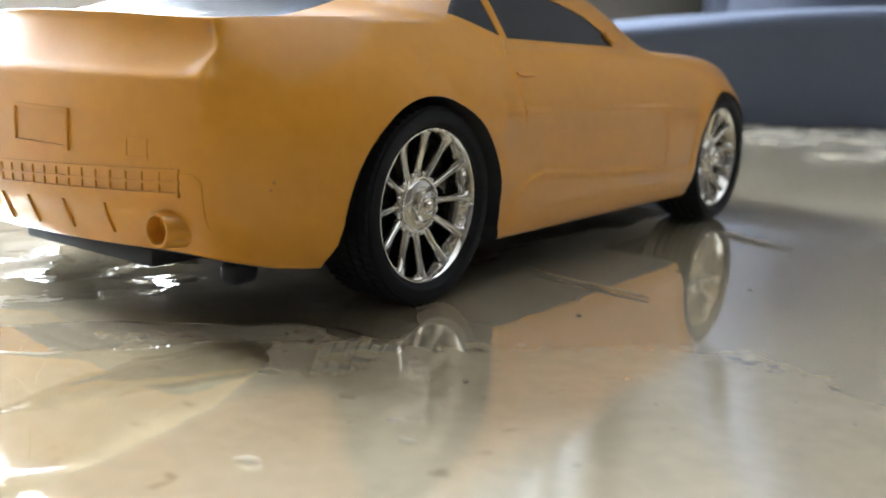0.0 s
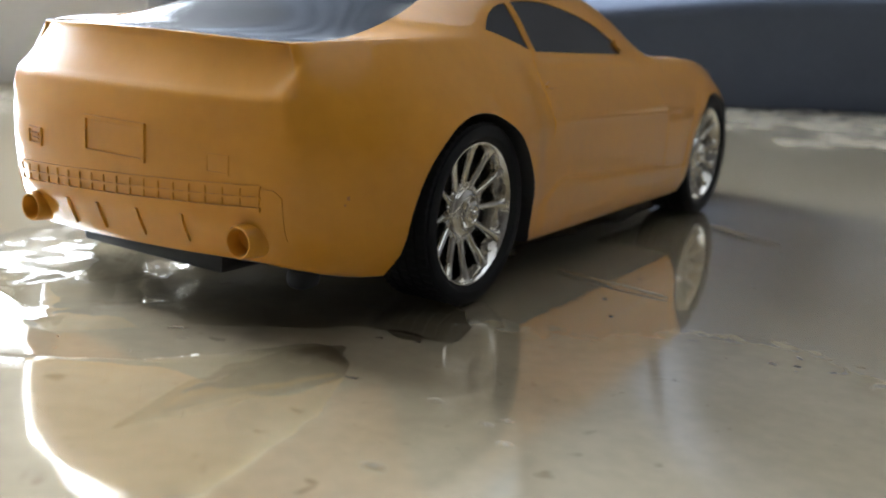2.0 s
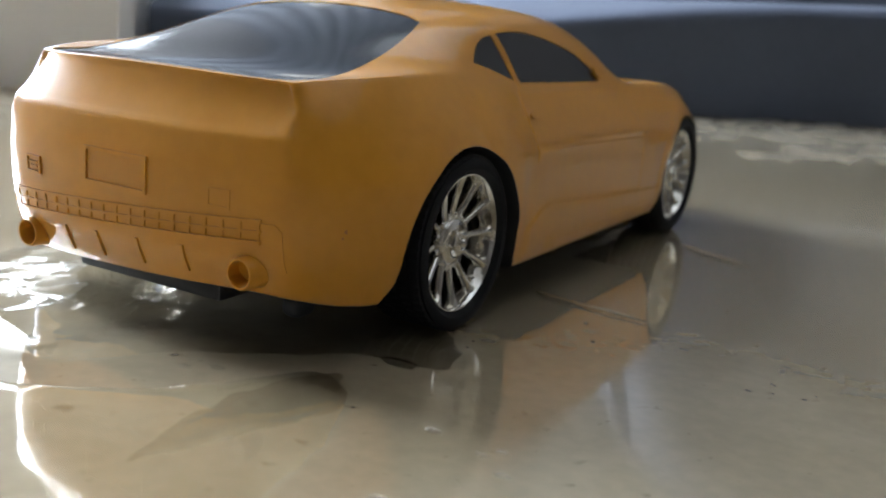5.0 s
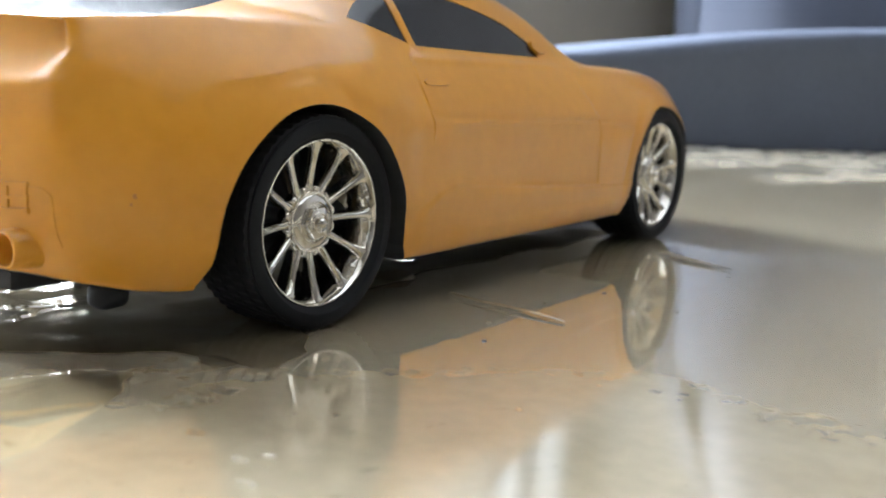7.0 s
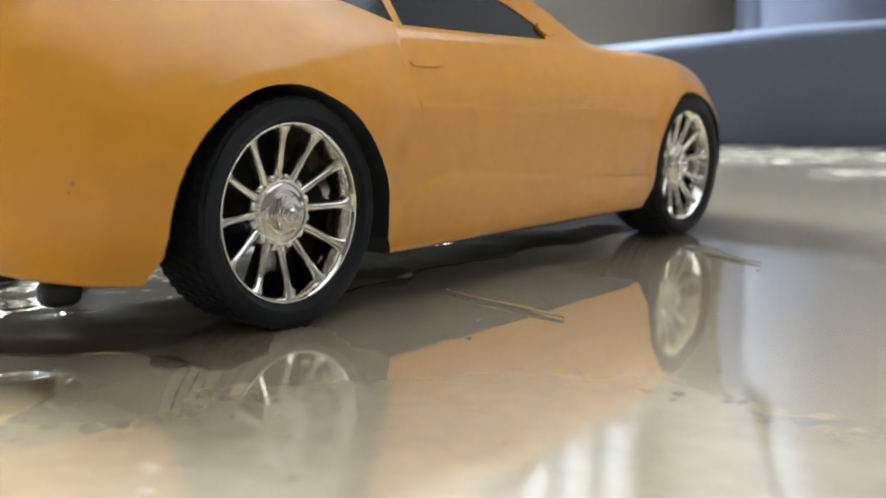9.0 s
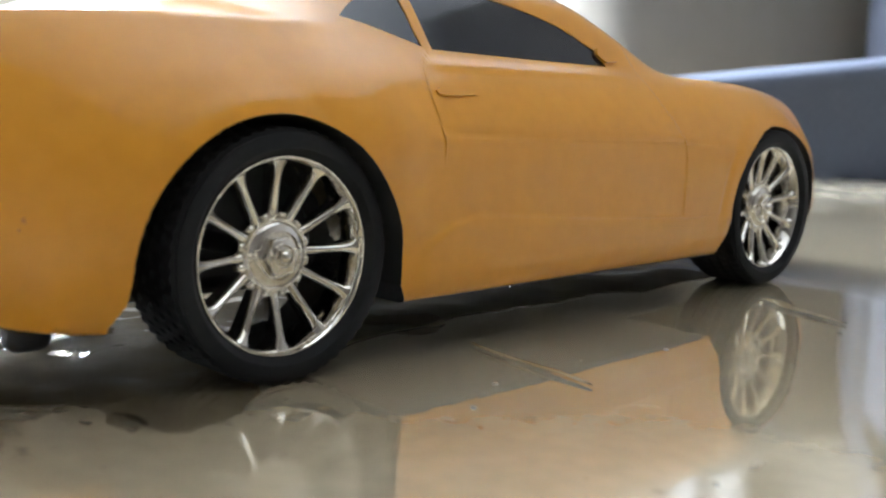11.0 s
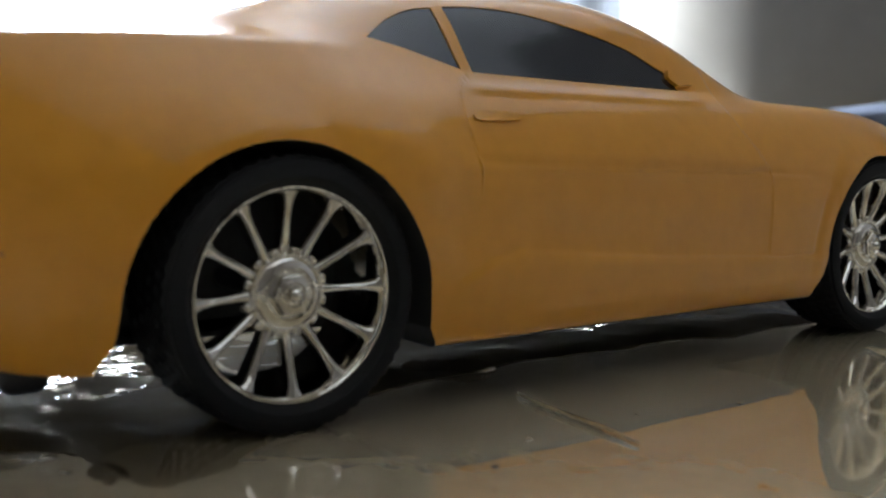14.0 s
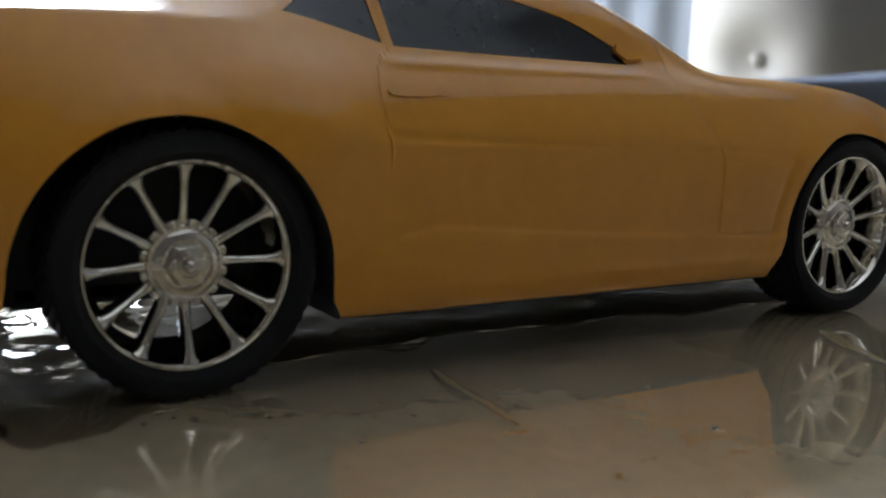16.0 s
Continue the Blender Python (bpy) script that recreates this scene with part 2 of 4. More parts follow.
def wall_left():
    bm = bmesh.new()
    for lo, hi in (((Y0, 0.0), (WV0, TOP)), ((WV1, 0.0), (Y1, TOP)), ((WV0, 0.0), (WV1, WZ0)), ((WV0, WZ1), (WV1, TOP))):
        add(bm, box((0.15, hi[0] - lo[0], hi[1] - lo[1]), (X0 - 0.075, (lo[0] + hi[0]) / 2, (lo[1] + hi[1]) / 2), m=ROOM))
    thing("wall_left", bm, PLASTER, "pale plastered wall with a bright window opening", "wall", kind="structure")


wall_left()
BU0, BU1, BZ1 = -0.97, -0.50, 1.0      # the second window, in the back wall beside the corner


def wall_back():
    bm = bmesh.new()
    for lo, hi in (((X0 - 0.15, 0.0), (BU0, TOP)), ((BU1, 0.0), (XH + 0.15, TOP)), ((BU0, 0.0), (BU1, WZ0)), ((BU0, BZ1), (BU1, TOP))):
        add(bm, box((hi[0] - lo[0], 0.15, hi[1] - lo[1]), ((lo[0] + hi[0]) / 2, Y1 + 0.075, (lo[1] + hi[1]) / 2), m=ROOM))
    thing("wall_back", bm, TAUPE, "dark taupe plastered wall with a narrow window opening", "wall", kind="structure")


wall_back()


def window(name, place, w, h, label):
    """A framed window; place: its sill's middle in the room, its face towards +x."""
    win = tagged(empty(name, (0, 0, 0), label, "window"), kind="structure")
    win.matrix_world = ROOM @ place
    t = 0.05
    bm = box((0.05, w, t), (0, 0, t / 2), 0.004)
    for o in (box((0.05, w, t), (0, 0, h - t / 2), 0.004), box((0.05, t, h - 2 * t), (0, -w / 2 + t / 2, h / 2), 0.004),
              box((0.05, t, h - 2 * t), (0, w / 2 - t / 2, h / 2), 0.004), box((0.045, 0.04, h - 2 * t), (0, 0, h / 2), 0.004)):
        add(bm, o)
    part("window_frame", bm, FRAME_WHITE, win)
    part("window_sill", box((0.16, w, 0.02), (0.1, 0, -0.012), 0.004), FRAME_WHITE, win)


window("window_1", Matrix.Translation((X0 - 0.12, (WV0 + WV1) / 2, WZ0)), WV1 - WV0, WZ1 - WZ0, "wide white framed window full of bright daylight")
window("window_2", Matrix.Translation(((BU0 + BU1) / 2, Y1 + 0.12, WZ0)) @ Matrix.Rotation(-math.pi / 2, 4, "Z"), BU1 - BU0, BZ1 - WZ0, "low white framed window full of bright daylight")


def outside():
    m = bpy.data.materials.new("hazy_daylight")
    m.use_nodes = True
    nt = m.node_tree
    nt.nodes.remove(nt.nodes["Principled BSDF"])
    e = nt.nodes.new("ShaderNodeEmission")
    e.inputs["Color"].default_value = (0.93, 0.97, 1.0, 1)
    e.inputs["Strength"].default_value = 11.0
    nt.links.new(e.outputs[0], nt.nodes["Material Output"].inputs["Surface"])
    bm = box((0.02, 6.0, 5.0), (X0 - 1.4, 1.2, 1.5), m=ROOM)
    add(bm, box((4.0, 0.02, 5.0), (-0.4, Y1 + 1.6, 1.5), m=ROOM))
    thing("backdrop", bm, m, "bright hazy sky outside the window", "sky", kind="structure")


outside()


def soft_block(lo, hi, nu, nv, nz, shape):
    """A block of cushion in the room's axes, its points moved by shape(u, v, z)."""
    bm = bmesh.new()
    bmesh.ops.create_cube(bm, size=1.0)
    for axis, n in ((0, nu), (1, nv), (2, nz)):
        for i in range(1, n):
            no = [0, 0, 0]
            no[axis] = 1
            co = [0, 0, 0]
            co[axis] = -0.5 + i / n
            bmesh.ops.bisect_plane(bm, geom=bm.verts[:] + bm.edges[:] + bm.faces[:], plane_co=co, plane_no=no)
    for v in bm.verts:
        f = [v.co[i] + 0.5 for i in range(3)]
        p = [lo[i] + (hi[i] - lo[i]) * f[i] for i in range(3)]
        v.co = ROOM @ Vector(shape(f, p))
    return bm


def cushion_shape(f, p):
    u, v, z = p
    crown = 0.067 + 0.040 / (1 + math.exp(-(u - 0.32) / 0.075)) + 0.008 * (u - 0.4)
    z = f[2] * crown
    edge = max(0.0, 1 - f[1] * 9)                       # rounded front
    v += 0.006 * (1 - math.sqrt(max(0, 1 - (max(0, f[2] - 0.75) / 0.25) ** 2))) * edge
    z -= 0.005 * edge * edge * (1 if f[2] > 0.99 else 0)
    n = noise.noise(Vector((u * 6, v * 6, z * 14)))
    return (u, v + 0.006 * n * (1 if f[1] < 0.5 else 0), max(0.0, z + 0.004 * n * f[2]))


def floor_cushion():
    bm = soft_block((-0.083, 0.555, 0), (1.7, 1.45, 1), 60, 30, 10, cushion_shape)
    ob = thing("floor_cushion", bm, FABRIC_BLUE, "low blue-grey fabric floor cushion in front of the tufted sofa", "cushion", angle=80)
    return ob


floor_cushion()


def pale_shape(f, p):
    u, v, z = p
    r = 0.02 * max(0.0, 1 - (1 - f[2]) / 0.2) ** 2
    u += r * (1 if f[0] < 0.5 else -1) * (abs(f[0] - 0.5) * 2) ** 8
    v += r * (1 if f[1] < 0.5 else -1) * (abs(f[1] - 0.5) * 2) ** 8
    n = noise.noise(Vector((u * 5, v * 5, z * 9)))
    return (u + 0.003 * n * f[2], v + 0.004 * n * f[2], max(0.0, z + 0.005 * n * f[2]))


def pale_ottoman():
    bm = soft_block((-0.32, 0.455, 0), (-0.093, 1.25, 0.13), 16, 30, 10, pale_shape)
    thing("ottoman", bm, PALE_CLOTH, "low pale grey upholstered ottoman beside the blue floor cushion", "ottoman", angle=80)


pale_ottoman()


BEND = 0.235


def tuft_shape(f, p):
    u, v, z = p
    if f[1] < 0.5:
        d = min(math.hypot(u - 0.140, z - b) for b in (0.119, 0.592))
        v += 0.026 * math.exp(-(d / 0.048) ** 2) + 0.008 * math.exp(-(d / 0.10) ** 2)
    v += 0.5 * (math.sqrt((u - BEND) ** 2 + 0.03 ** 2) + u - BEND) / 2 * 1.35       # turned away from the window past the bend
    e = min(f[0], 1 - f[0]) * 1.07
    v += (0.07 * max(0, 1 - e / 0.16) ** 2) * (1 if f[1] < 0.5 else -0.6)
    t = 1 - f[2]
    v += (0.05 * max(0, 1 - t / 0.12) ** 2) * (1 if f[1] < 0.5 else -1)
    return (u, v, z)


def tufted_sofa():
    sofa = empty("tufted_sofa", uv(0.45, 1.7, 0), "beige buttoned upholstered sofa back standing by the window light", "sofa")
    inv = Matrix.Translation(-sofa.location)
    bm = soft_block((0.030, 1.56, 0.0), (1.10, 1.82, 0.68), 72, 4, 44, tuft_shape)
    bm.transform(inv)
    part("backrest", bm, CREAM, sofa, angle=80)
    for z in (0.119, 0.592):
        bt = bmesh.new()
        bmesh.ops.create_uvsphere(bt, u_segments=16, v_segments=8, radius=0.012, matrix=ROOM @ Matrix.Translation((0.140, 1.594, z)) @ Matrix.Diagonal((1, 0.4, 1, 1)))
        bt.transform(inv)
        part("button", bt, CREAM, sofa, angle=80)


tufted_sofa()


def drape(name, u0, u1, v, z0, z1, folds, depth, mat, label):
    bm = bmesh.new()
    n, k = folds * 12, 12
    front, back = [], []
    for i in range(n + 1):
        u = u0 + (u1 - u0) * i / n
        row_f, row_b = [], []
        for j in range(k + 1):
            z = z0 + (z1 - z0) * j / k
            wave = depth * math.sin(2 * math.pi * folds * i / n + 0.5 * math.sin(3 * z + i * 0.05)) * (1.1 - 0.4 * j / k)
            row_f.append(bm.verts.new(uv(u, v + wave, z)))
            row_b.append(bm.verts.new(uv(u, v + wave + 0.006, z)))
        front.append(row_f), back.append(row_b)
    for i in range(n):
        for j in range(k):
            bm.faces.new((front[i][j], front[i + 1][j], front[i + 1][j + 1], front[i][j + 1]))
            bm.faces.new((back[i][j], back[i][j + 1], back[i + 1][j + 1], back[i + 1][j]))
        bm.faces.new((front[i][0], back[i][0], back[i + 1][0], front[i + 1][0]))
        bm.faces.new((front[i][k], front[i + 1][k], back[i + 1][k], back[i][k]))
    for i in (0, n):
        for j in range(k):
            bm.faces.new((front[i][j], front[i][j + 1], back[i][j + 1], back[i][j]))
    return thing(name, bm, mat, label, "curtain", angle=70)


drape("curtain", -0.31, 0.75, 2.5, 0.0, 2.3, 9, 0.008, CURTAIN, "slate grey curtain hanging to the floor in folds")


def armchair_shape(f, p):
    u, v, z = p
    e = max(0.0, 1 - (u - 0.72) / 0.36)                     # high corner rounded off
    z *= 1 - 0.44 * e ** 2.4
    front = 1 if f[1] < 0.5 else -1
    v += front * (0.06 * max(0, 1 - f[0] / 0.12) ** 2 + 0.08 * max(0, 1 - (1 - f[2]) / 0.2) ** 2)
    n = noise.noise(Vector((u * 5, v * 5, z * 5)))
    return (u, v + 0.01 * n, z)


def dark_chair():
    bm = soft_block((0.72, 1.55, 0.0), (1.75, 1.85, 0.98), 40, 4, 30, armchair_shape)
    thing("armchair", bm, DARK_CLOTH, "charcoal fabric armchair back with rounded shoulder beside the beige sofa", "armchair", angle=80)


dark_chair()

# ---------------------------------------------------------------- the toy car
WB, R, RIM = 0.160, 0.0200, 0.0166
TYRE = R - GROUND
car = empty("toy_car", (0, 0.08, GROUND), "yellow plastic toy sports coupe with chrome wheels on wet floor", "toy car")
CAR = Matrix.Translation((0, -0.08, -GROUND))


def car_part(name, bm, mats, label="", parent=None, angle=35.0):
    if parent is None:
        bm.transform(CAR)
    return part(name, bm, mats, parent or car, label, angle)


# half sections along the car: y, half widths by level, heights by level, then the top from the waist to the middle
Z_SIDE = (0.0105, 0.0125, 0.0185, 0.0205, 0.028, 0.0372, 0.0392, 0.046, 0.052)
DOOR = (0, 0.0002, 0.0003, 0.0, -0.0002, -0.0002, 0.0002, 0.0001, 0)
STATIONS = [
    (-0.0490, (0.036, 0.038, 0.041, 0.0415, 0.043, 0.0432, 0.043, 0.0415, 0.0385), 0, 0.0, ((0.0365, 0.0560), (0.028, 0.0566), (0.019, 0.0570), (0.009, 0.0572), (0, 0.0572))),
    (-0.0450, (0.042, 0.0440, 0.0462, 0.0466, 0.0472, 0.0470, 0.0465, 0.0440, 0.0405), 0, 0.0, ((0.0378, 0.0566), (0.030, 0.0568), (0.020, 0.0570), (0.010, 0.0572), (0, 0.0572))),
    (-0.0360, (0.0495, 0.0508, 0.0522, 0.0525, 0.0530, 0.0526, 0.0520, 0.0490, 0.0455), 0, 0.0, ((0.0408, 0.0573), (0.034, 0.0562), (0.023, 0.0566), (0.012, 0.0569), (0, 0.0570))),
    (-0.0280, (0.0525, 0.0535, 0.0550, 0.0554, 0.0560, 0.0555, 0.0550, 0.0520, 0.0482), 0, 0.0, ((0.0442, 0.0578), (0.0365, 0.0572), (0.025, 0.0574), (0.013, 0.0580), (0, 0.0582))),
    (-0.0150, (0.0548, 0.0560, 0.0572, 0.0577, 0.0584, 0.0580, 0.0576, 0.0548, 0.0505), 0, 0.0, ((0.0458, 0.0584), (0.0385, 0.0593), (0.029, 0.0617), (0.014, 0.0628), (0, 0.0632))),
    (0.0000, (0.0555, 0.0570, 0.0584, 0.0588, 0.0594, 0.0590, 0.0586, 0.0560, 0.0512), 0, 0.0, ((0.0463, 0.0586), (0.0392, 0.0612), (0.0310, 0.0656), (0.016, 0.0675), (0, 0.0681))),
    (0.0180, (0.0560, 0.0575, 0.0585, 0.0588, 0.0590, 0.0584, 0.0580, 0.0555, 0.0508), 0, 0.3, ((0.0460, 0.0584), (0.0388, 0.0655), (0.0322, 0.0700), (0.017, 0.0721), (0, 0.0728))),
    (0.0350, (0.0562, 0.0575, 0.0578, 0.0578, 0.0575, 0.0569, 0.0566, 0.0537, 0.0496), 0, 1.0, ((0.0460, 0.0562), (0.0392, 0.0684), (0.0330, 0.0718), (0.017, 0.0740), (0, 0.0747))),
    (0.0550, (0.0562, 0.0574, 0.0574, 0.0573, 0.0569, 0.0565, 0.0564, 0.0536, 0.0497), 0, 1.0, ((0.0464, 0.0553), (0.0394, 0.0696), (0.0335, 0.0729), (0.017, 0.0750), (0, 0.0757))),
    (0.0750, (0.0561, 0.0573, 0.0573, 0.0572, 0.0569, 0.0567, 0.0566, 0.0542, 0.0502), 0, 1.0, ((0.0465, 0.0550), (0.0398, 0.0699), (0.0345, 0.0735), (0.017, 0.0752), (0, 0.0758))),
    (0.0900, (0.0560, 0.0573, 0.0573, 0.0572, 0.0569, 0.0567, 0.0567, 0.0543, 0.0502), 0, 1.0, ((0.0466, 0.0548), (0.0415, 0.0665), (0.0362, 0.0708), (0.018, 0.0728), (0, 0.0734))),
    (0.1030, (0.0560, 0.0573, 0.0574, 0.0573, 0.0572, 0.0570, 0.0569, 0.0545, 0.0502), 0, 1.0, ((0.0467, 0.0546), (0.0428, 0.0618), (0.0370, 0.0658), (0.018, 0.0680), (0, 0.0688))),
    (0.1150, (0.0560, 0.0574, 0.0577, 0.0577, 0.0577, 0.0574, 0.0573, 0.0548, 0.0503), 0, 0.5, ((0.0466, 0.0544), (0.0438, 0.0568), (0.0378, 0.0595), (0.019, 0.0620), (0, 0.0628))),
    (0.1225, (0.0560, 0.0574, 0.0580, 0.0580, 0.0582, 0.0579, 0.0577, 0.0550, 0.0503), 0, 0.2, ((0.0462, 0.0542), (0.0425, 0.0540), (0.0360, 0.0547), (0.018, 0.0568), (0, 0.0576))),
    (0.1300, (0.0560, 0.0575, 0.0582, 0.0583, 0.0586, 0.0584, 0.0580, 0.0552, 0.0503), 0, 0.0, ((0.0458, 0.0540), (0.0390, 0.0534), (0.0280, 0.0538), (0.014, 0.0556), (0, 0.0560))),
    (0.1500, (0.0560, 0.0576, 0.0586, 0.0588, 0.0592, 0.0590, 0.0585, 0.0555, 0.0500), 0.0000, 0.0, ((0.0455, 0.0538), (0.0375, 0.0532), (0.0260, 0.0535), (0.013, 0.0550), (0, 0.0553))),
    (0.1680, (0.0550, 0.0566, 0.0576, 0.0578, 0.0580, 0.0574, 0.0568, 0.0535, 0.0482), 0.0012, 0.0, ((0.0445, 0.0526), (0.0370, 0.0522), (0.0250, 0.0525), (0.012, 0.0538), (0, 0.0541))),
    (0.1840, (0.0515, 0.0534, 0.0548, 0.0550, 0.0550, 0.0538, 0.0530, 0.0495, 0.0455), 0.0032, 0.0, ((0.0425, 0.0502), (0.0340, 0.0502), (0.0230, 0.0506), (0.011, 0.0516), (0, 0.0519))),
    (0.1960, (0.0473, 0.0493, 0.0510, 0.0512, 0.0508, 0.0496, 0.0488, 0.0458, 0.0428), 0.0062, 0.0, ((0.0395, 0.0466), (0.0320, 0.0472), (0.0210, 0.0478), (0.010, 0.0486), (0, 0.0488))),
    (0.2030, (0.0430, 0.0450, 0.0468, 0.0470, 0.0466, 0.0454, 0.0446, 0.0420, 0.0395), 0.0090, 0.0, ((0.0365, 0.0438), (0.0290, 0.0444), (0.0190, 0.0450), (0.009, 0.0456), (0, 0.0458))),
]


def end_y(which, x, z):
    """The plan of the tail and of the nose: bowed across, shaped by height."""
    if which == 0:
        zs = (0.0105, 0.0125, 0.0185, 0.0205, 0.0375, 0.0455, 0.0475, 0.052, 0.0572)
        ys = (-0.0488, -0.0508, -0.0532, -0.0545, -0.0547, -0.0537, -0.0524, -0.0500, -0.0488)
        y = np.interp(z, zs, ys)
        return y + (0.0045 + 0.004 * np.interp(z, (0.045, 0.055), (0, 1))) * (abs(x) / 0.042) ** 2.6
    y = np.interp(z, (0.0105, 0.013, 0.02, 0.032, 0.043), (0.208, 0.213, 0.216, 0.215, 0.208))
    return y - 0.012 * (abs(x) / 0.045) ** 2.2


LEAN = 0.05       # the rear bumper sits a little askew


def body_cage():
    bm = bmesh.new()
    fr = (1.0, 0.76, 0.52, 0.26, 0.0)
    rings = []
    for k, (y, xs, drop, door, top) in enumerate(STATIONS):
        lift = -0.0012 if k > 5 else -0.0004
        zs = [z - drop * max(0.0, (z - 0.02) / 0.032) for z in Z_SIDE]
        zs[0] += lift
        zs[1] += lift
        zs[0] += (0.0020, 0.0012, 0.0004)[k] if k < 3 else 0
        zs[1] += (0.0014, 0.0008, 0.0003)[k] if k < 3 else 0
        zs[2] += 0.045 * max(0.0, 0.1265 - y) * door
        zs[3] += 0.045 * max(0.0, 0.1265 - y) * door
        side = [(x + door * d, z) for x, d, z in zip(xs, DOOR, zs)]
        bottom = [(xs[0] * f * 0.97, zs[0]) for f in reversed(fr)]      # middle to edge
        half = bottom + side + list(top)
        left = (0.94, 0.955, 0.98)[k] if k < 3 else 1.0
        full = half + [(-x * left, z) for x, z in reversed(half[1:-1])]
        if k < 2:
            full = [(x, z + LEAN * (1.0, 0.5)[k] * x * float(np.interp(z, (0.024, 0.036), (1, 0)))) for x, z in full]
        e = 0 if k == 0 else (1 if k == len(STATIONS) - 1 else None)
        rings.append([bm.verts.new((x, y if e is None else end_y(e, x, z), z)) for x, z in full])
    n = len(rings[0])
    for a, b in zip(rings, rings[1:]):
        for j in range(n):
            bm.faces.new((a[j], a[(j + 1) % n], b[(j + 1) % n], b[j]))
    # end faces: one row of points for each side level
    levels = len(Z_SIDE)
    for e, ring in ((0, rings[0]), (1, rings[-1])):
        rows = []
        bottom = [ring[(4 - i) % n] for i in range(5)] + [ring[n - 1 - i] for i in range(4)]
        rows.append(bottom)
        hb = 5 + levels
        for j in range(levels):
            right, left = ring[5 + j], ring[n - (5 + j)]
            row = [right]
            for f in (0.76, 0.52, 0.26, 0.0, -0.26, -0.52, -0.76):
                x = right.co.x * f if f >= 0 else -left.co.x * f
                z = left.co.z + (right.co.z - left.co.z) * (f + 1) / 2
                row.append(bm.verts.new((x, end_y(e, x, z), z)))
            row.append(left)
            rows.append(row)
        rows.append([ring[hb + i] for i in range(9)])
        if e == 0:
            crisp = rows[8]
        for r, s in zip(rows, rows[1:]):
            for i in range(8):
                quad = (r[i], r[i + 1], s[i + 1], s[i])
                if len(set(quad)) == 4:
                    bm.faces.new(quad)
    # crisp lip of the boot lid and crisp corners beside it
    layer = bm.edges.layers.float.new("crease_edge")
    lip = [rings[0][5 + levels + i] for i in range(9)]
    corner = [rings[0][5 + j] for j in range(6, levels)] + [rings[0][5 + levels]]
    other = [rings[0][n - (5 + j)] for j in range(6, levels)] + [rings[0][n - (5 + levels)]]
    lines = [(lip, 0.95), (corner, 0.8), (other, 0.8), (crisp, 0.8)]
    for j, value in ((2, 0.5), (3, 0.5), (5, 0.4), (6, 0.4)):
        for i in (5 + j, n - (5 + j)):
            lines.append(([r[i] for r in rings[7:14]], value))
    for i in (5 + levels, n - (5 + levels)):
        lines.append(([r[i] for r in rings[0:7]], 0.9))
    for line, value in lines:
        for a, b in zip(line, line[1:]):
            e = bm.edges.get((a, b))
            if e:
                e[layer] = value
    bmesh.ops.recalc_face_normals(bm, faces=bm.faces[:])
    return bm


def soft(v, a, b):
    t = min(1.0, max(0.0, (v - a) / (b - a)))
    return t * t * (3 - 2 * t)


def at(v, xs, ys):
    return float(np.interp(v, xs, ys))


def door_rear(z):
    return at(z, (0.0195, 0.030, 0.0395, 0.0425, 0.0455, 0.0485, 0.0515, 0.0535, 0.055), (0.0348, 0.0342, 0.0340, 0.0335, 0.0332, 0.0334, 0.0342, 0.0356, 0.0378))


def door_fore(z):
    return at(z, (0.0195, 0.030, 0.034, 0.0385, 0.043, 0.047, 0.053), (0.1150, 0.1150, 0.1145, 0.1130, 0.1100, 0.1072, 0.1050))


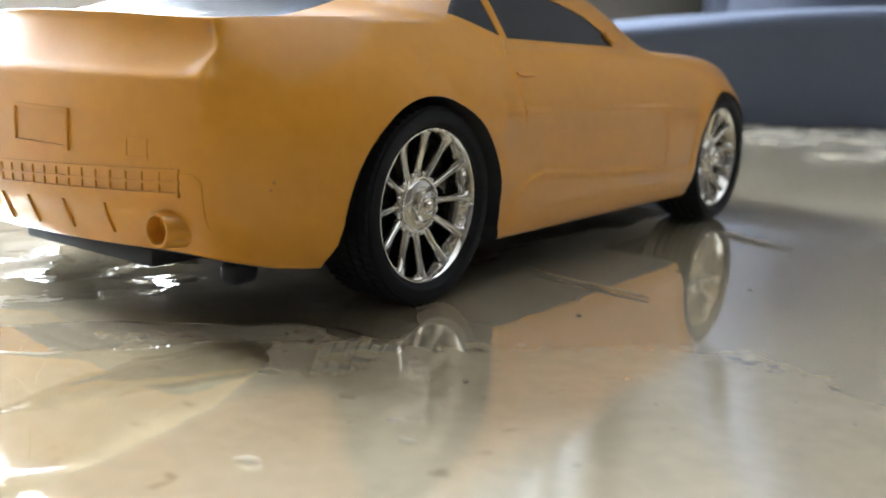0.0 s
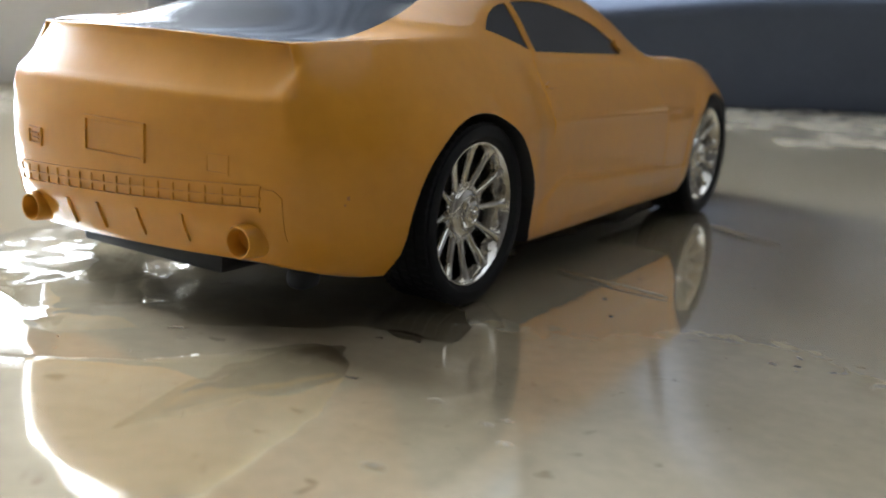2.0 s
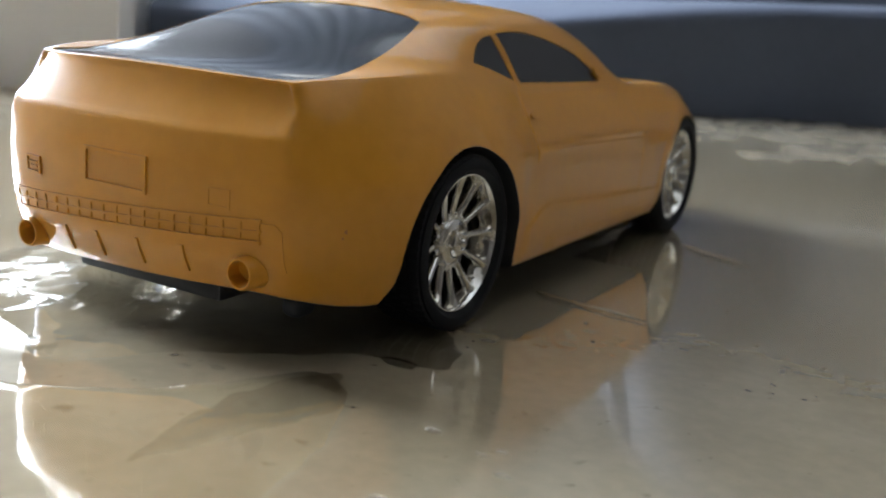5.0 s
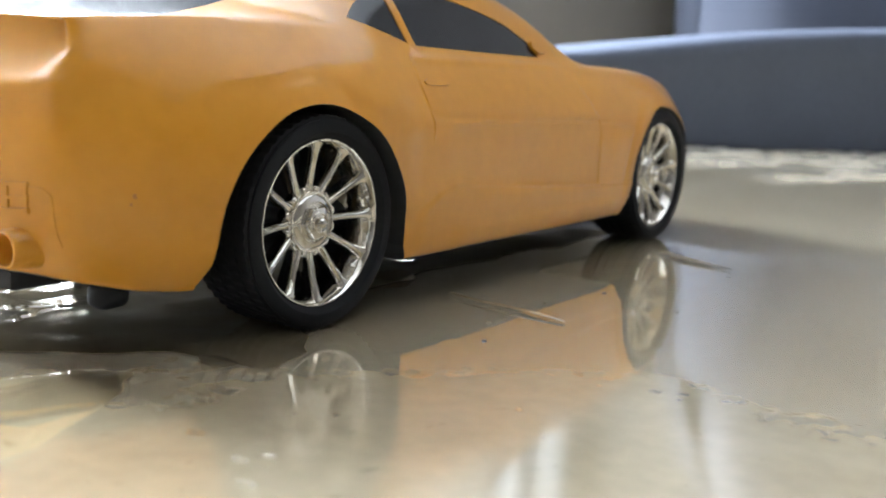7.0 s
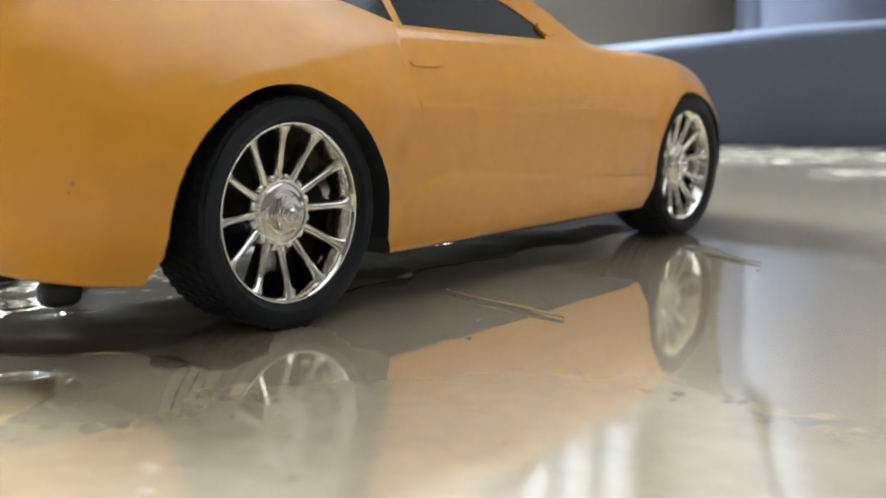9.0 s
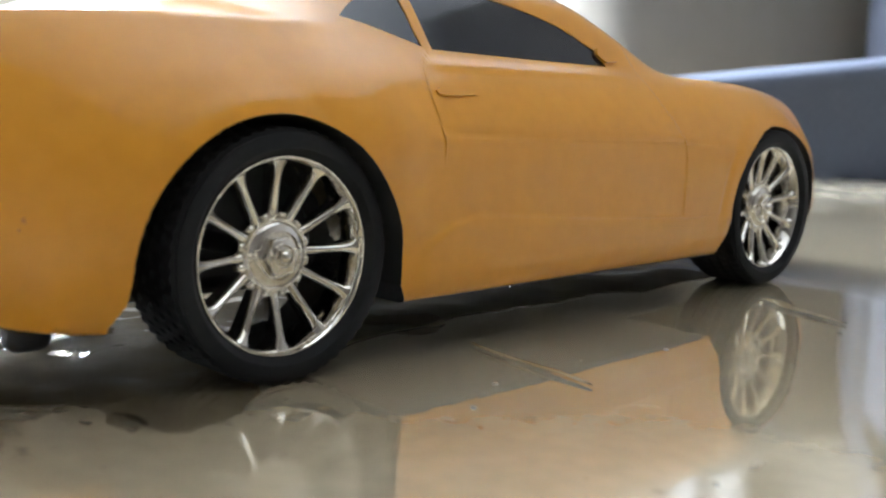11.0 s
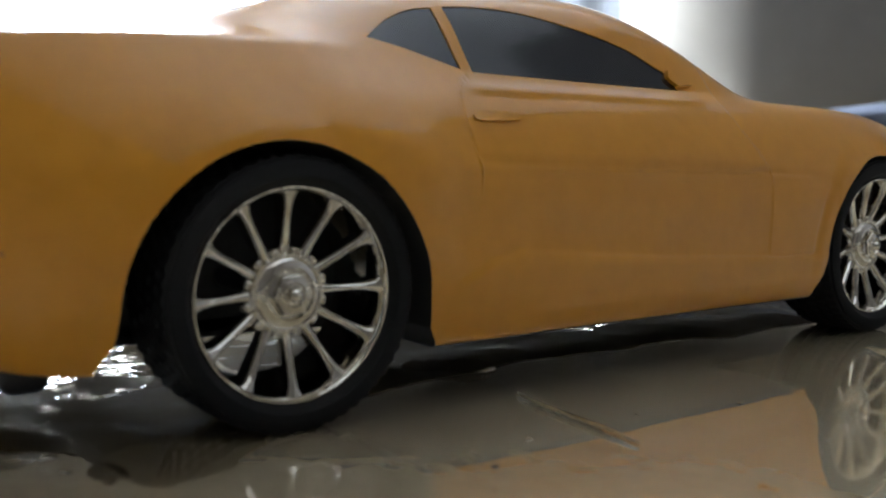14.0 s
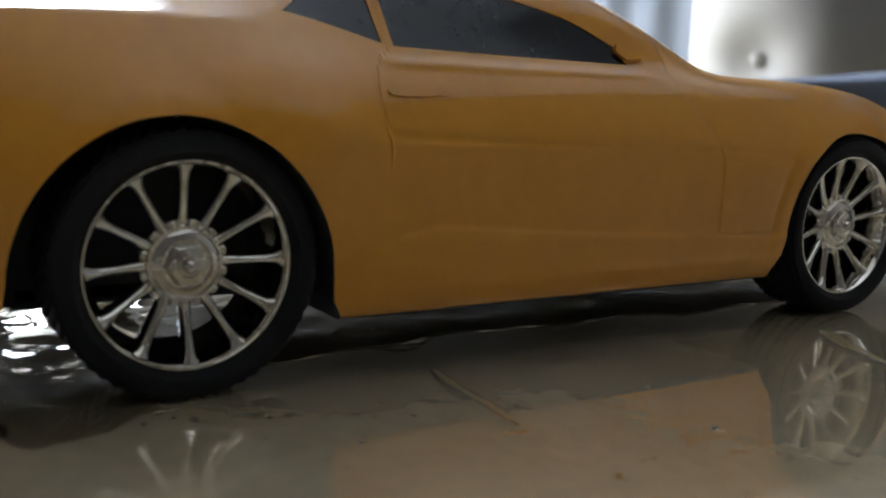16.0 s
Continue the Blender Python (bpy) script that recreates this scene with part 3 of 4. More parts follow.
def flank_relief(y, z):
    """How far the moulded flank stands out: door, waist line, ledges over the sill, haunch, arch lips."""
    rear, fore = door_rear(z), door_fore(z)
    waist = at(y, (0.030, 0.060, 0.110, 0.135), (0.0398, 0.0390, 0.0380, 0.0370))
    ledge = at(y, (0.026, 0.028, 0.0365, 0.043, 0.080, 0.131), (0.0180, 0.0194, 0.0235, 0.0247, 0.0219, 0.0193))
    d = 0.0004 * soft(y, rear - 0.0004, rear + 0.0004) * (1 - soft(y, fore - 0.0005, fore + 0.0005)) * soft(z, waist, waist + 0.002)
    span = soft(y, 0.030, 0.041) * (1 - soft(y, 0.122, 0.134))
    d -= 0.0004 * span * (1 - soft(z, waist - 0.0006, waist + 0.0002)) * soft(z, ledge, ledge + 0.012)
    d += 0.0005 * (1 - soft(z, ledge - 0.0005, ledge + 0.0004)) * soft(y, 0.026, 0.031) * (1 - soft(y, 0.129, 0.135)) * soft(z, 0.008, 0.016)
    d += 0.0004 * (1 - soft(z, 0.0148, 0.0155)) * soft(y, 0.040, 0.048) * (1 - soft(y, 0.122, 0.132)) * soft(z, 0.0085, 0.0125)
    d -= 0.00018 * soft(y, 0.1132, 0.1142) * (1 - soft(y, 0.1365, 0.138)) * soft(z, 0.0196, 0.0204) * (1 - soft(z, 0.0352, 0.0362))
    swell = at(z, (0.0396, 0.0455, 0.0532, 0.0577), (0.0159, 0.0075, 0.0053, 0.0010))
    d -= 0.0007 * soft(y, swell - 0.006, swell + 0.010) * (1 - soft(y, swell + 0.011, rear + 0.006)) * soft(z, 0.030, 0.044) * (1 - soft(z, 0.050, 0.0580))
    d += 0.0004 * math.exp(-((z - 0.0528) / 0.0008) ** 2) * soft(y, 0.034, 0.040) * (1 - soft(y, 0.094, 0.104))
    for seam, depth in ((rear, 0.0003), (fore, 0.0003)):
        d -= depth * math.exp(-((y - seam) / 0.00020) ** 2) * soft(z, 0.034, 0.039) * (1 - soft(z, 0.0535, 0.0548))
    low = soft(z, 0.010, 0.020)
    d += 0.0007 * (1 - soft(math.hypot(y - 0.1600, z - 0.0185), 0.0275, 0.0315)) * low
    d += 0.0003 * (1 - soft(math.hypot(y + 0.0017, z - 0.0185), 0.0268, 0.0300)) * low * (1 - soft(y, 0.0, 0.008))
    d -= 0.0006 * soft(y, 0.006, 0.014) * (1 - soft(y, 0.022, 0.030)) * soft(z, 0.018, 0.026) * (1 - soft(z, 0.040, 0.048))
    return d


def tail_relief(x, z):
    """How deep the boot lid lies between its corners."""
    edge = at(z, (0.0456, 0.0507, 0.055, 0.058), (0.0372, 0.0400, 0.0418, 0.0424))
    d = 0.0004 * (1 - soft(abs(x), edge - 0.0012, edge + 0.0004)) * soft(z, 0.0450, 0.0470) * (1 - soft(z, 0.0560, 0.0570))
    return d


def pressed(me):
    """The smooth body with its flanks and tail moulded."""
    bm = bmesh.new()
    bm.from_mesh(me)
    lengthwise = []
    for e in bm.edges:
        a, b = (v.co for v in e.verts)
        if 0.004 < (a.y + b.y) / 2 < 0.140 and abs(a.y - b.y) > 0.7 * (a - b).length:
            lengthwise.append(e)
    bmesh.ops.subdivide_edges(bm, edges=lengthwise, cuts=2, use_grid_fill=True)
    seams = []
    for e in bm.edges:
        a, b = (v.co for v in e.verts)
        m = (a + b) / 2
        if abs(m.x) > 0.045 and 0.021 < m.z < 0.0555 and abs(a.y - b.y) > 0.7 * (a - b).length and min(abs(m.y - door_rear(m.z)), abs(m.y - door_fore(m.z))) < 0.0011:
            seams.append(e)
    bmesh.ops.subdivide_edges(bm, edges=seams, cuts=5, use_grid_fill=True)
    bmesh.ops.triangulate(bm, faces=[f for f in bm.faces if len(f.verts) > 4])
    bm.normal_update()
    for v in bm.verts:
        n, c = v.normal.copy(), v.co.copy()
        side = soft(abs(n.x), 0.40, 0.75)
        if side and -0.045 < c.y < 0.19:
            v.co.x += math.copysign(flank_relief(c.y, c.z) * side, c.x)
        if n.y < -0.3 and c.y < -0.03:
            v.co.y += tail_relief(c.x, c.z) * soft(-n.y, 0.3, 0.6)
    bm.to_mesh(me)
    bm.free()
    return me


def smooth_body():
    me = bpy.data.meshes.new("body")
    bm = body_cage()
    bm.to_mesh(me)
    bm.free()
    ob = new("body", me)
    sub = ob.modifiers.new("round", "SUBSURF")
    sub.levels = sub.render_levels = 3
    return pressed(baked(ob))


BODY = smooth_body()
skin = bmesh.new()
skin.from_mesh(BODY)
TREE = BVHTree.FromBMesh(skin)
skin.free()


def on_body(axis, a, b):
    """The skin's point under (y, z) from the side ('+x', '-x'), under (x, y) from above, or under (x, z) from behind."""
    if axis == "z":
        hit = TREE.ray_cast(Vector((a, b, 0.3)), Vector((0, 0, -1)))
    elif axis == "y":
        hit = TREE.ray_cast(Vector((a, -0.3, b)), Vector((0, 1, 0)))
    else:
        s = 1 if axis == "+x" else -1
        hit = TREE.ray_cast(Vector((0.3 * s, a, b)), Vector((-s, 0, 0)))
    return hit[0], hit[1]


def skin_patch(axis, outline, out, inn, step=0.003):
    """A sheet on the body's skin inside the outline, from out above it to inn below it."""
    flat = bmesh.new()
    flat.faces.new([flat.verts.new((a, b, 0)) for a, b in outline])
    for i in (0, 1):
        lo, hi = min(p[i] for p in outline), max(p[i] for p in outline)
        c = lo + step
        while c < hi:
            co, no = [0, 0, 0], [0, 0, 0]
            co[i], no[i] = c, 1
            bmesh.ops.bisect_plane(flat, geom=flat.verts[:] + flat.edges[:] + flat.faces[:], plane_co=co, plane_no=no)
            c += step
    bmesh.ops.remove_doubles(flat, verts=flat.verts[:], dist=0.00001)
    flat.verts.ensure_lookup_table()
    bm = bmesh.new()
    way = {"z": Vector((0, 0, 1)), "y": Vector((0, -1, 0)), "+x": Vector((1, 0, 0)), "-x": Vector((-1, 0, 0))}[axis]
    up, dn = {}, {}
    for v in flat.verts:
        p, no = on_body(axis, v.co.x, v.co.y)
        if p is None:
            p, no = Vector((0, 0, 0)), way
        no = (no + way).normalized()
        up[v] = bm.verts.new(p + no * out)
        dn[v] = bm.verts.new(p - no * inn)
    for f in flat.faces:
        bm.faces.new([up[v] for v in f.verts])
        bm.faces.new([dn[v] for v in reversed(f.verts[:])])
    for e in flat.edges:
        if len(e.link_faces) == 1:
            a, b = e.verts
            bm.faces.new((up[a], up[b], dn[b], dn[a]))
    flat.free()
    bmesh.ops.recalc_face_normals(bm, faces=bm.faces[:])
    return bm


def shrink(outline, d):
    """The outline drawn in by d."""
    n, res = len(outline), []
    area = sum(outline[i][0] * outline[(i + 1) % n][1] - outline[(i + 1) % n][0] * outline[i][1] for i in range(n))
    s = 1 if area > 0 else -1
    for i in range(n):
        p, q, r = (Vector(outline[(i + k) % n]) for k in (-1, 0, 1))
        e, f = (q - p).normalized(), (r - q).normalized()
        m = Vector((-(e.y + f.y), e.x + f.x))
        m = m.normalized() / max(0.5, math.sqrt(max(0.0, (1 + e.dot(f)) / 2)))
        res.append(tuple(q + m * d * s))
    return res


def curve2d(points, n=6):
    """A smooth line through the points."""
    res = []
    for i in range(len(points) - 1):
        p0, p1, p2, p3 = (Vector(points[min(len(points) - 1, max(0, i + k))]) for k in (-1, 0, 1, 2))
        for j in range(n):
            t = j / n
            res.append(tuple(0.5 * (2 * p1 + (p2 - p0) * t + (2 * p0 - 5 * p1 + 4 * p2 - p3) * t * t + (3 * p1 - p0 - 3 * p2 + p3) * t ** 3)))
    res.append(tuple(points[-1]))
    return res


QUARTER = curve2d(((0.0195, 0.0605), (0.0250, 0.0640), (0.0310, 0.0664), (0.0360, 0.0672))) + curve2d(((0.0366, 0.0615), (0.0372, 0.0560)))[1:] + curve2d(((0.0300, 0.0580), (0.0240, 0.0596)))[0:-1]
DOORWIN = curve2d(((0.0382, 0.0676), (0.0460, 0.0682), (0.0560, 0.0680), (0.0690, 0.0660), (0.0810, 0.0631), (0.0890, 0.0596), (0.0922, 0.0580))) + [(0.0932, 0.0565), (0.0936, 0.0548)] + curve2d(((0.0660, 0.0551), (0.0393, 0.0556)))
HALF_REAR = curve2d(((0.0, -0.0455), (0.015, -0.0452), (0.028, -0.0440), (0.0362, -0.0415)), 4) + curve2d(((0.0368, -0.0380), (0.0362, -0.020), (0.0335, 0.000), (0.0300, 0.014), (0.0268, 0.0172), (0.013, 0.0184), (0.0, 0.0187)), 4)
REARWIN = HALF_REAR + [(-x, y) for x, y in reversed(HALF_REAR[1:-1])]
SCREEN = [(-0.0365, 0.1165), (-0.018, 0.1210), (0.0, 0.1220), (0.018, 0.1210), (0.0365, 0.1165), (0.0345, 0.100), (0.0310, 0.0880), (0.015, 0.0850), (0.0, 0.0845), (-0.015, 0.0850), (-0.0310, 0.0880), (-0.0345, 0.100)]


def arch(y0, side, lo, hi, ry, rz, zc, ahead=0.0, tuck=0.0):
    """A wheel-arch cutter: round above, drawn out at the feet."""
    pts = []
    for i in range(29):
        a = math.pi * i / 28
        pts.append((y0 + (ry + ahead if i < 14 else ry) * math.cos(a) - (tuck * math.sin(2 * a) if i < 14 else 0), zc + rz * math.sin(a)))
    fore = y0 + ry + ahead
    pts += [(y0 - ry - 0.0004, 0.0150), (y0 - ry - 0.0025, 0.0115), (y0 - ry - 0.0030, 0.0), (fore + 0.0030, 0.0), (fore + 0.0022, 0.0100), (fore + 0.0004, 0.0130)]
    bm = bmesh.new()
    a = [bm.verts.new((side * lo, y, z)) for y, z in pts]
    b = [bm.verts.new((side * hi, y, z)) for y, z in pts]
    bm.faces.new(a), bm.faces.new(b[::-1])
    for i in range(len(pts)):
        j = (i + 1) % len(pts)
        bm.faces.new((a[i], b[i], b[j], a[j]))
    bmesh.ops.recalc_face_normals(bm, faces=bm.faces[:])
    return bm


def cut(me, tools, mats, index):
    """me with the tools taken out; their faces get the material of that index."""
    for m in mats:
        if m.name not in [x.name for x in me.materials if x]:
            me.materials.append(m)
    ob = new("cut", me)
    tool = bpy.data.meshes.new("tool")
    tb = bmesh.new()
    for t in tools:
        add(tb, t)
    for f in tb.faces:
        f.material_index = index
    tb.to_mesh(tool)
    tb.free()
    for m in mats:
        tool.materials.append(m)
    tool_ob = new("tool", tool)
    mod = ob.modifiers.new("cut", "BOOLEAN")
    mod.operation, mod.solver, mod.object, mod.material_mode = "DIFFERENCE", "EXACT", tool_ob, "INDEX"
    res = baked(ob)
    bpy.data.objects.remove(tool_ob)
    return res


def build_body():
    mats = [YELLOW, BLACK]
    BODY.materials.clear()
    for m in mats:
        BODY.materials.append(m)
    for p in BODY.polygons:
        p.material_index = 1 if p.normal.z < -0.8 and p.center.z < 0.014 else 0
    arches = []
    for s in (1, -1):
        arches.append(arch(-0.0017, s, 0.030, 0.075, 0.0249, 0.0247, 0.0185, 0.0, 0.0008))
        arches.append(arch(0.1572, s, 0.030, 0.075, 0.0230, 0.0235, 0.0185, 0.0100))
    me = cut(BODY, arches, mats, 1)
    tools = []
    for axis in ("+x", "-x"):
        for line in (QUARTER, DOORWIN):
            tools.append(skin_patch(axis, line, 0.002, 0.0006))
    tools.append(skin_patch("z", REARWIN, 0.003, 0.0006))
    tools.append(skin_patch("z", SCREEN, 0.003, 0.0006))
    me = cut(me, tools, mats, 0)
    me.name = "body"
    me.transform(CAR)
    for p in me.polygons:
        p.use_smooth = True
    me.set_sharp_from_angle(angle=radians(32))
    ob = new("body", me)
    ob.parent = car
    for axis in ("+x", "-x"):
        for line, name in ((QUARTER, "quarter_window"), (DOORWIN, "door_window")):
            car_part(name, skin_patch(axis, shrink(line, 0.00008), -0.0002, 0.0009), TINTED, "dark tinted plastic window", angle=50)
    car_part("rear_window", skin_patch("z", shrink(REARWIN, 0.00008), -0.0002, 0.0009), TINTED, "dark glossy sloping rear window", angle=50)
    car_part("windscreen", skin_patch("z", shrink(SCREEN, 0.00008), -0.0002, 0.0009), TINTED, "dark tinted windscreen", angle=50)


build_body()


def chassis():
    bm = box((0.060, 0.205, 0.0045), (0, 0.080, 0.0118), 0.0012)
    add(bm, box((0.080, 0.085, 0.004), (0, 0.080, 0.0122), 0.001))
    add(bm, box((0.044, 0.016, 0.004), (0, -0.0375, 0.0098), 0.0012))
    for x in (-0.020, 0.0345):
        add(bm, box((0.0055, 0.007, 0.0050), (x, -0.034, 0.0078), 0.0020, 4))
    car_part("chassis", bm, BLACK, "black plastic underbody")
    for y in (0.0, WB):
        ax = bmesh.new()
        bmesh.ops.create_cone(ax, cap_ends=True, segments=20, radius1=0.0018, radius2=0.0018, depth=0.092,
                              matrix=Matrix.Translation((0, y, R)) @ Matrix.Rotation(math.pi / 2, 4, "Y"))
        car_part("axle", ax, BLACK)


chassis()


def rim_mesh():
    """Chrome rim, outer face towards +x: lip, deep barrel, twelve spokes, hub disc."""
    r = RIM
    bm = lathe(((0.0017, r), (0.0020, r - 0.0002), (0.0020, r - 0.0005), (0.0016, r - 0.0008), (0.0008, r - 0.0011), (-0.0015, r - 0.0019), (-0.0042, r - 0.0026), (-0.0052, r - 0.0027), (-0.0105, r - 0.0027),
                (-0.0105, r - 0.0016), (-0.0012, r - 0.0008), (0.0010, r + 0.0002)), 96)
    for i in range(12):
        a = 2 * math.pi * (i + 0.12) / 12
        rows = []
        for rad, x, w, d in ((0.0052, -0.0012, 0.0012, 0.0020), (0.0066, -0.0012, 0.00098, 0.0026), (0.0085, -0.0008, 0.00082, 0.0030), (0.0108, -0.0003, 0.00076, 0.0034), (0.0130, 0.0003, 0.00078, 0.0038),
                             (0.0144, 0.0007, 0.00095, 0.0040), (0.0151, 0.0010, 0.0013, 0.0042), (0.0157, 0.0012, 0.0019, 0.0042)):
            cross = [(x - d, -w * 0.7), (x - 0.5 * d, -w), (x - 0.0003, -w * 0.85), (x + 0.0001, -w * 0.45), (x + 0.00025, 0), (x + 0.0001, w * 0.45), (x - 0.0003, w * 0.85), (x - 0.5 * d, w), (x - d, w * 0.7)]
            rows.append([bm.verts.new((px, pt * math.cos(a) + rad * math.sin(a), -pt * math.sin(a) + rad * math.cos(a))) for px, pt in cross])
        for p, q in zip(rows, rows[1:]):
            for j in range(9):
                k = (j + 1) % 9
                bm.faces.new((p[j], q[j], q[k], p[k]))
        bm.faces.new(rows[0]), bm.faces.new(rows[-1][::-1])
    add(bm, lathe(((-0.0040, 0.0064), (-0.0012, 0.0064), (-0.0006, 0.0060), (-0.0006, 0.0050), (-0.0040, 0.0050)), 48))
    for i in range(12):                                       # scalloped collar between the spokes
        a = 2 * math.pi * (i + 0.62) / 12
        add(bm, box((0.0024, 0.0016, 0.0010), (0, 0, 0), 0.0003, 1, Matrix.Rotation(-a, 4, "X") @ Matrix.Translation((-0.0022, 0, 0.0066))))
    return bm


def hub_mesh():
    bm = lathe(((-0.0040, 0.0001), (-0.0040, 0.0058), (-0.0008, 0.0057), (-0.0003, 0.0054), (0.0000, 0.0046), (0.0001, 0.0041), (-0.0003, 0.0039), (-0.0003, 0.0001)), 48)
    return bm


def nut_mesh():
    bm = bmesh.new()
    bmesh.ops.create_cone(bm, cap_ends=True, segments=6, radius1=0.0038, radius2=0.0033, depth=0.0020, matrix=Matrix.Translation((0.0003, 0, 0)) @ Matrix.Rotation(math.pi / 2, 4, "Y"))
    bmesh.ops.bevel(bm, geom=bm.edges[:], offset=0.00015, segments=2, profile=0.5, affect="EDGES")
    add(bm, lathe(((0.0010, 0.0023), (0.0015, 0.0022), (0.0016, 0.0019), (0.0012, 0.0016), (0.0010, 0.0016)), 32))
    bs = bmesh.new()
    bmesh.ops.create_uvsphere(bs, u_segments=20, v_segments=12, radius=0.0012, matrix=Matrix.Translation((0.0015, 0, 0)))
    return add(bm, bs)


def tyre_mesh():
    """Black tyre whose tread is notched all round, in staggered rows."""
    w0, w1, r, steps = 0.0030, -0.0140, TYRE, 224
    prof = [(0.0012, RIM - 0.0002, 0), (0.0019, RIM + 0.0002, 0), (w0 + 0.0002, RIM + 0.0012, 0), (w0 + 0.0003, r - 0.0016, 0), (w0 - 0.0002, r - 0.0008, 0)]
    for k in range(5):
        x0, x1 = w0 - 0.0008 - k * 0.0029, w0 - 0.0008 - k * 0.0029 - 0.0024
        prof += [(x0, r - 0.0009, 0), (x0 - 0.0001, r, 1 + k % 2), (x1 + 0.0001, r, 1 + k % 2), (x1, r - 0.0009, 0)]
    prof += [(w1, r - 0.0014, 0), (w1 - 0.0003, RIM + 0.0014, 0), (w1, RIM, 0), (w1 + 0.001, RIM - 0.0008, 0), (-0.0005, RIM - 0.0008, 0)]
    bm = bmesh.new()
    rings = []
    for i in range(steps):
        a, row = 2 * math.pi * i / steps, []
        for x, rad, lug in prof:
            if lug and (i + (lug - 1) * 2) % 4 > 1:
                rad -= 0.0003
            row.append(bm.verts.new((x, rad * math.sin(a), rad * math.cos(a))))
        rings.append(row)
    n = len(prof)
    for i in range(steps):
        p, q = rings[i], rings[(i + 1) % steps]
        for j in range(n):
            bm.faces.new((p[j], p[(j + 1) % n], q[(j + 1) % n], q[j]))
    return bm


def wheels():
    mesh_tyre, mesh_rim = mesh_of("tyre", tyre_mesh(), RUBBER, 40), mesh_of("rim", rim_mesh(), CHROME, 40)
    mesh_hub, mesh_nut = mesh_of("hub_cap", hub_mesh(), CHROME, 40), mesh_of("wheel_nut", nut_mesh(), CHROME, 40)
    for y, spin in ((0.0, -5.0), (WB, 17.0)):
        for s in (1, -1):
            wheel = new("wheel", mesh_tyre)
            wheel.name = "wheel"
            wheel.parent = car
            wheel.matrix_basis = CAR @ Matrix.Translation((s * 0.0537, y, R)) @ Matrix.Rotation(0 if s > 0 else math.pi, 4, "Z") @ Matrix.Rotation(radians(-spin), 4, "X")
            tagged(wheel, "black rubber tyre with lugged tread")
            for name, me in (("rim", mesh_rim), ("hub_cap", mesh_hub), ("wheel_nut", mesh_nut)):
                ob = new(name, me)
                ob.parent = wheel
                tagged(ob, "worn shiny chrome")


wheels()


def tail():
    # raised frame of the plate
    bm = bmesh.new()
    for (x0, x1, z0, z1) in ((-0.0093, 0.0093, 0.0378, 0.0386), (-0.0093, 0.0093, 0.0306, 0.0314), (-0.0093, -0.0085, 0.0314, 0.0378), (0.0085, 0.0093, 0.0314, 0.0378)):
        add(bm, skin_patch("y", [(x0, z0), (x1, z0), (x1, z1), (x0, z1)], 0.0005, 0.0005, 0.004))
    car_part("plate_frame", bm, YELLOW)
    car_part("plate_panel", skin_patch("y", [(-0.0083, 0.0316), (0.0083, 0.0316), (0.0083, 0.0376), (-0.0083, 0.0376)], 0.0001, 0.0005, 0.004), YELLOW)

    def askew(x0, x1, z0, z1, out):
        xs = [x0 + (x1 - x0) * i / 12 for i in range(13)] if x1 - x0 > 0.01 else [x0, x1]
        line = [(x, z0 + 0.06 * x) for x in xs] + [(x, z1 + 0.06 * x) for x in reversed(xs)]
        return skin_patch("y", line, out, 0.0005, 0.003)

    # lattice over the bumper: two rows of cells between thin bars
    for z, h, out in ((0.0271, 0.00035, 0.00035), (0.0249, 0.00030, 0.0003), (0.0227, 0.00045, 0.0006)):
        car_part("lattice_rail", askew(-0.0362, 0.0375, z - h, z + h, out), YELLOW)
    for i in range(19):
        x = -0.0360 + i * 0.00405
        car_part("lattice_bar", askew(x - 0.00034, x + 0.00034, 0.0230, 0.0268, 0.0003), YELLOW)
    for x in (-0.0170, -0.0063, 0.0063, 0.0190):
        a = [(x - 0.0005, 0.0204 + 0.06 * x), (x + 0.0002, 0.0204 + 0.06 * x), (x + 0.0001, 0.0170 + 0.06 * x), (x + 0.0003, 0.0146 + 0.06 * x), (x - 0.0007, 0.0146 + 0.06 * x), (x - 0.0008, 0.0170 + 0.06 * x)]
        car_part("diffuser_fin", skin_patch("y", a, 0.0005, 0.0008, 0.002), YELLOW)
    for x, z in ((0.0346, 0.0184), (-0.0310, 0.0150)):
        bm = lathe(((0.0045, 0.0026), (0.0049, 0.0028), (0.0049, 0.0031), (0.0044, 0.0034), (-0.0045, 0.0040), (-0.0045, 0.0024), (-0.0010, 0.0024), (-0.0006, 0.0025)), 40)
        seat = Matrix.Translation((x, -0.0478 if x < 0 else -0.0492, z)) @ Matrix.Rotation(-math.pi / 2, 4, "Z")
        bm.transform(seat)
        pipe = car_part("exhaust_pipe", bm, YELLOW, "yellow moulded tail pipe")
        car_part("exhaust_bore", lathe(((-0.0020, 0.00002), (-0.0020, 0.0026), (-0.0012, 0.0026), (-0.0012, 0.00002)), 24), YELLOW, parent=pipe).matrix_basis = CAR @ seat
    # small badge with two bars
    bm = bmesh.new()
    for (x0, x1, z0, z1) in ((-0.0305, -0.0250, 0.0332, 0.0337), (-0.0305, -0.0250, 0.0297, 0.0302), (-0.0305, -0.0300, 0.0302, 0.0332), (-0.0255, -0.0250, 0.0302, 0.0332),
                             (-0.0295, -0.0262, 0.0319, 0.0324), (-0.0292, -0.0260, 0.0309, 0.0314)):
        add(bm, skin_patch("y", [(x0, z0), (x1, z0), (x1, z1), (x0, z1)], 0.0005, 0.0004, 0.003))
    car_part("badge", bm, YELLOW, "small raised badge of plain bars")
    bm = bmesh.new()
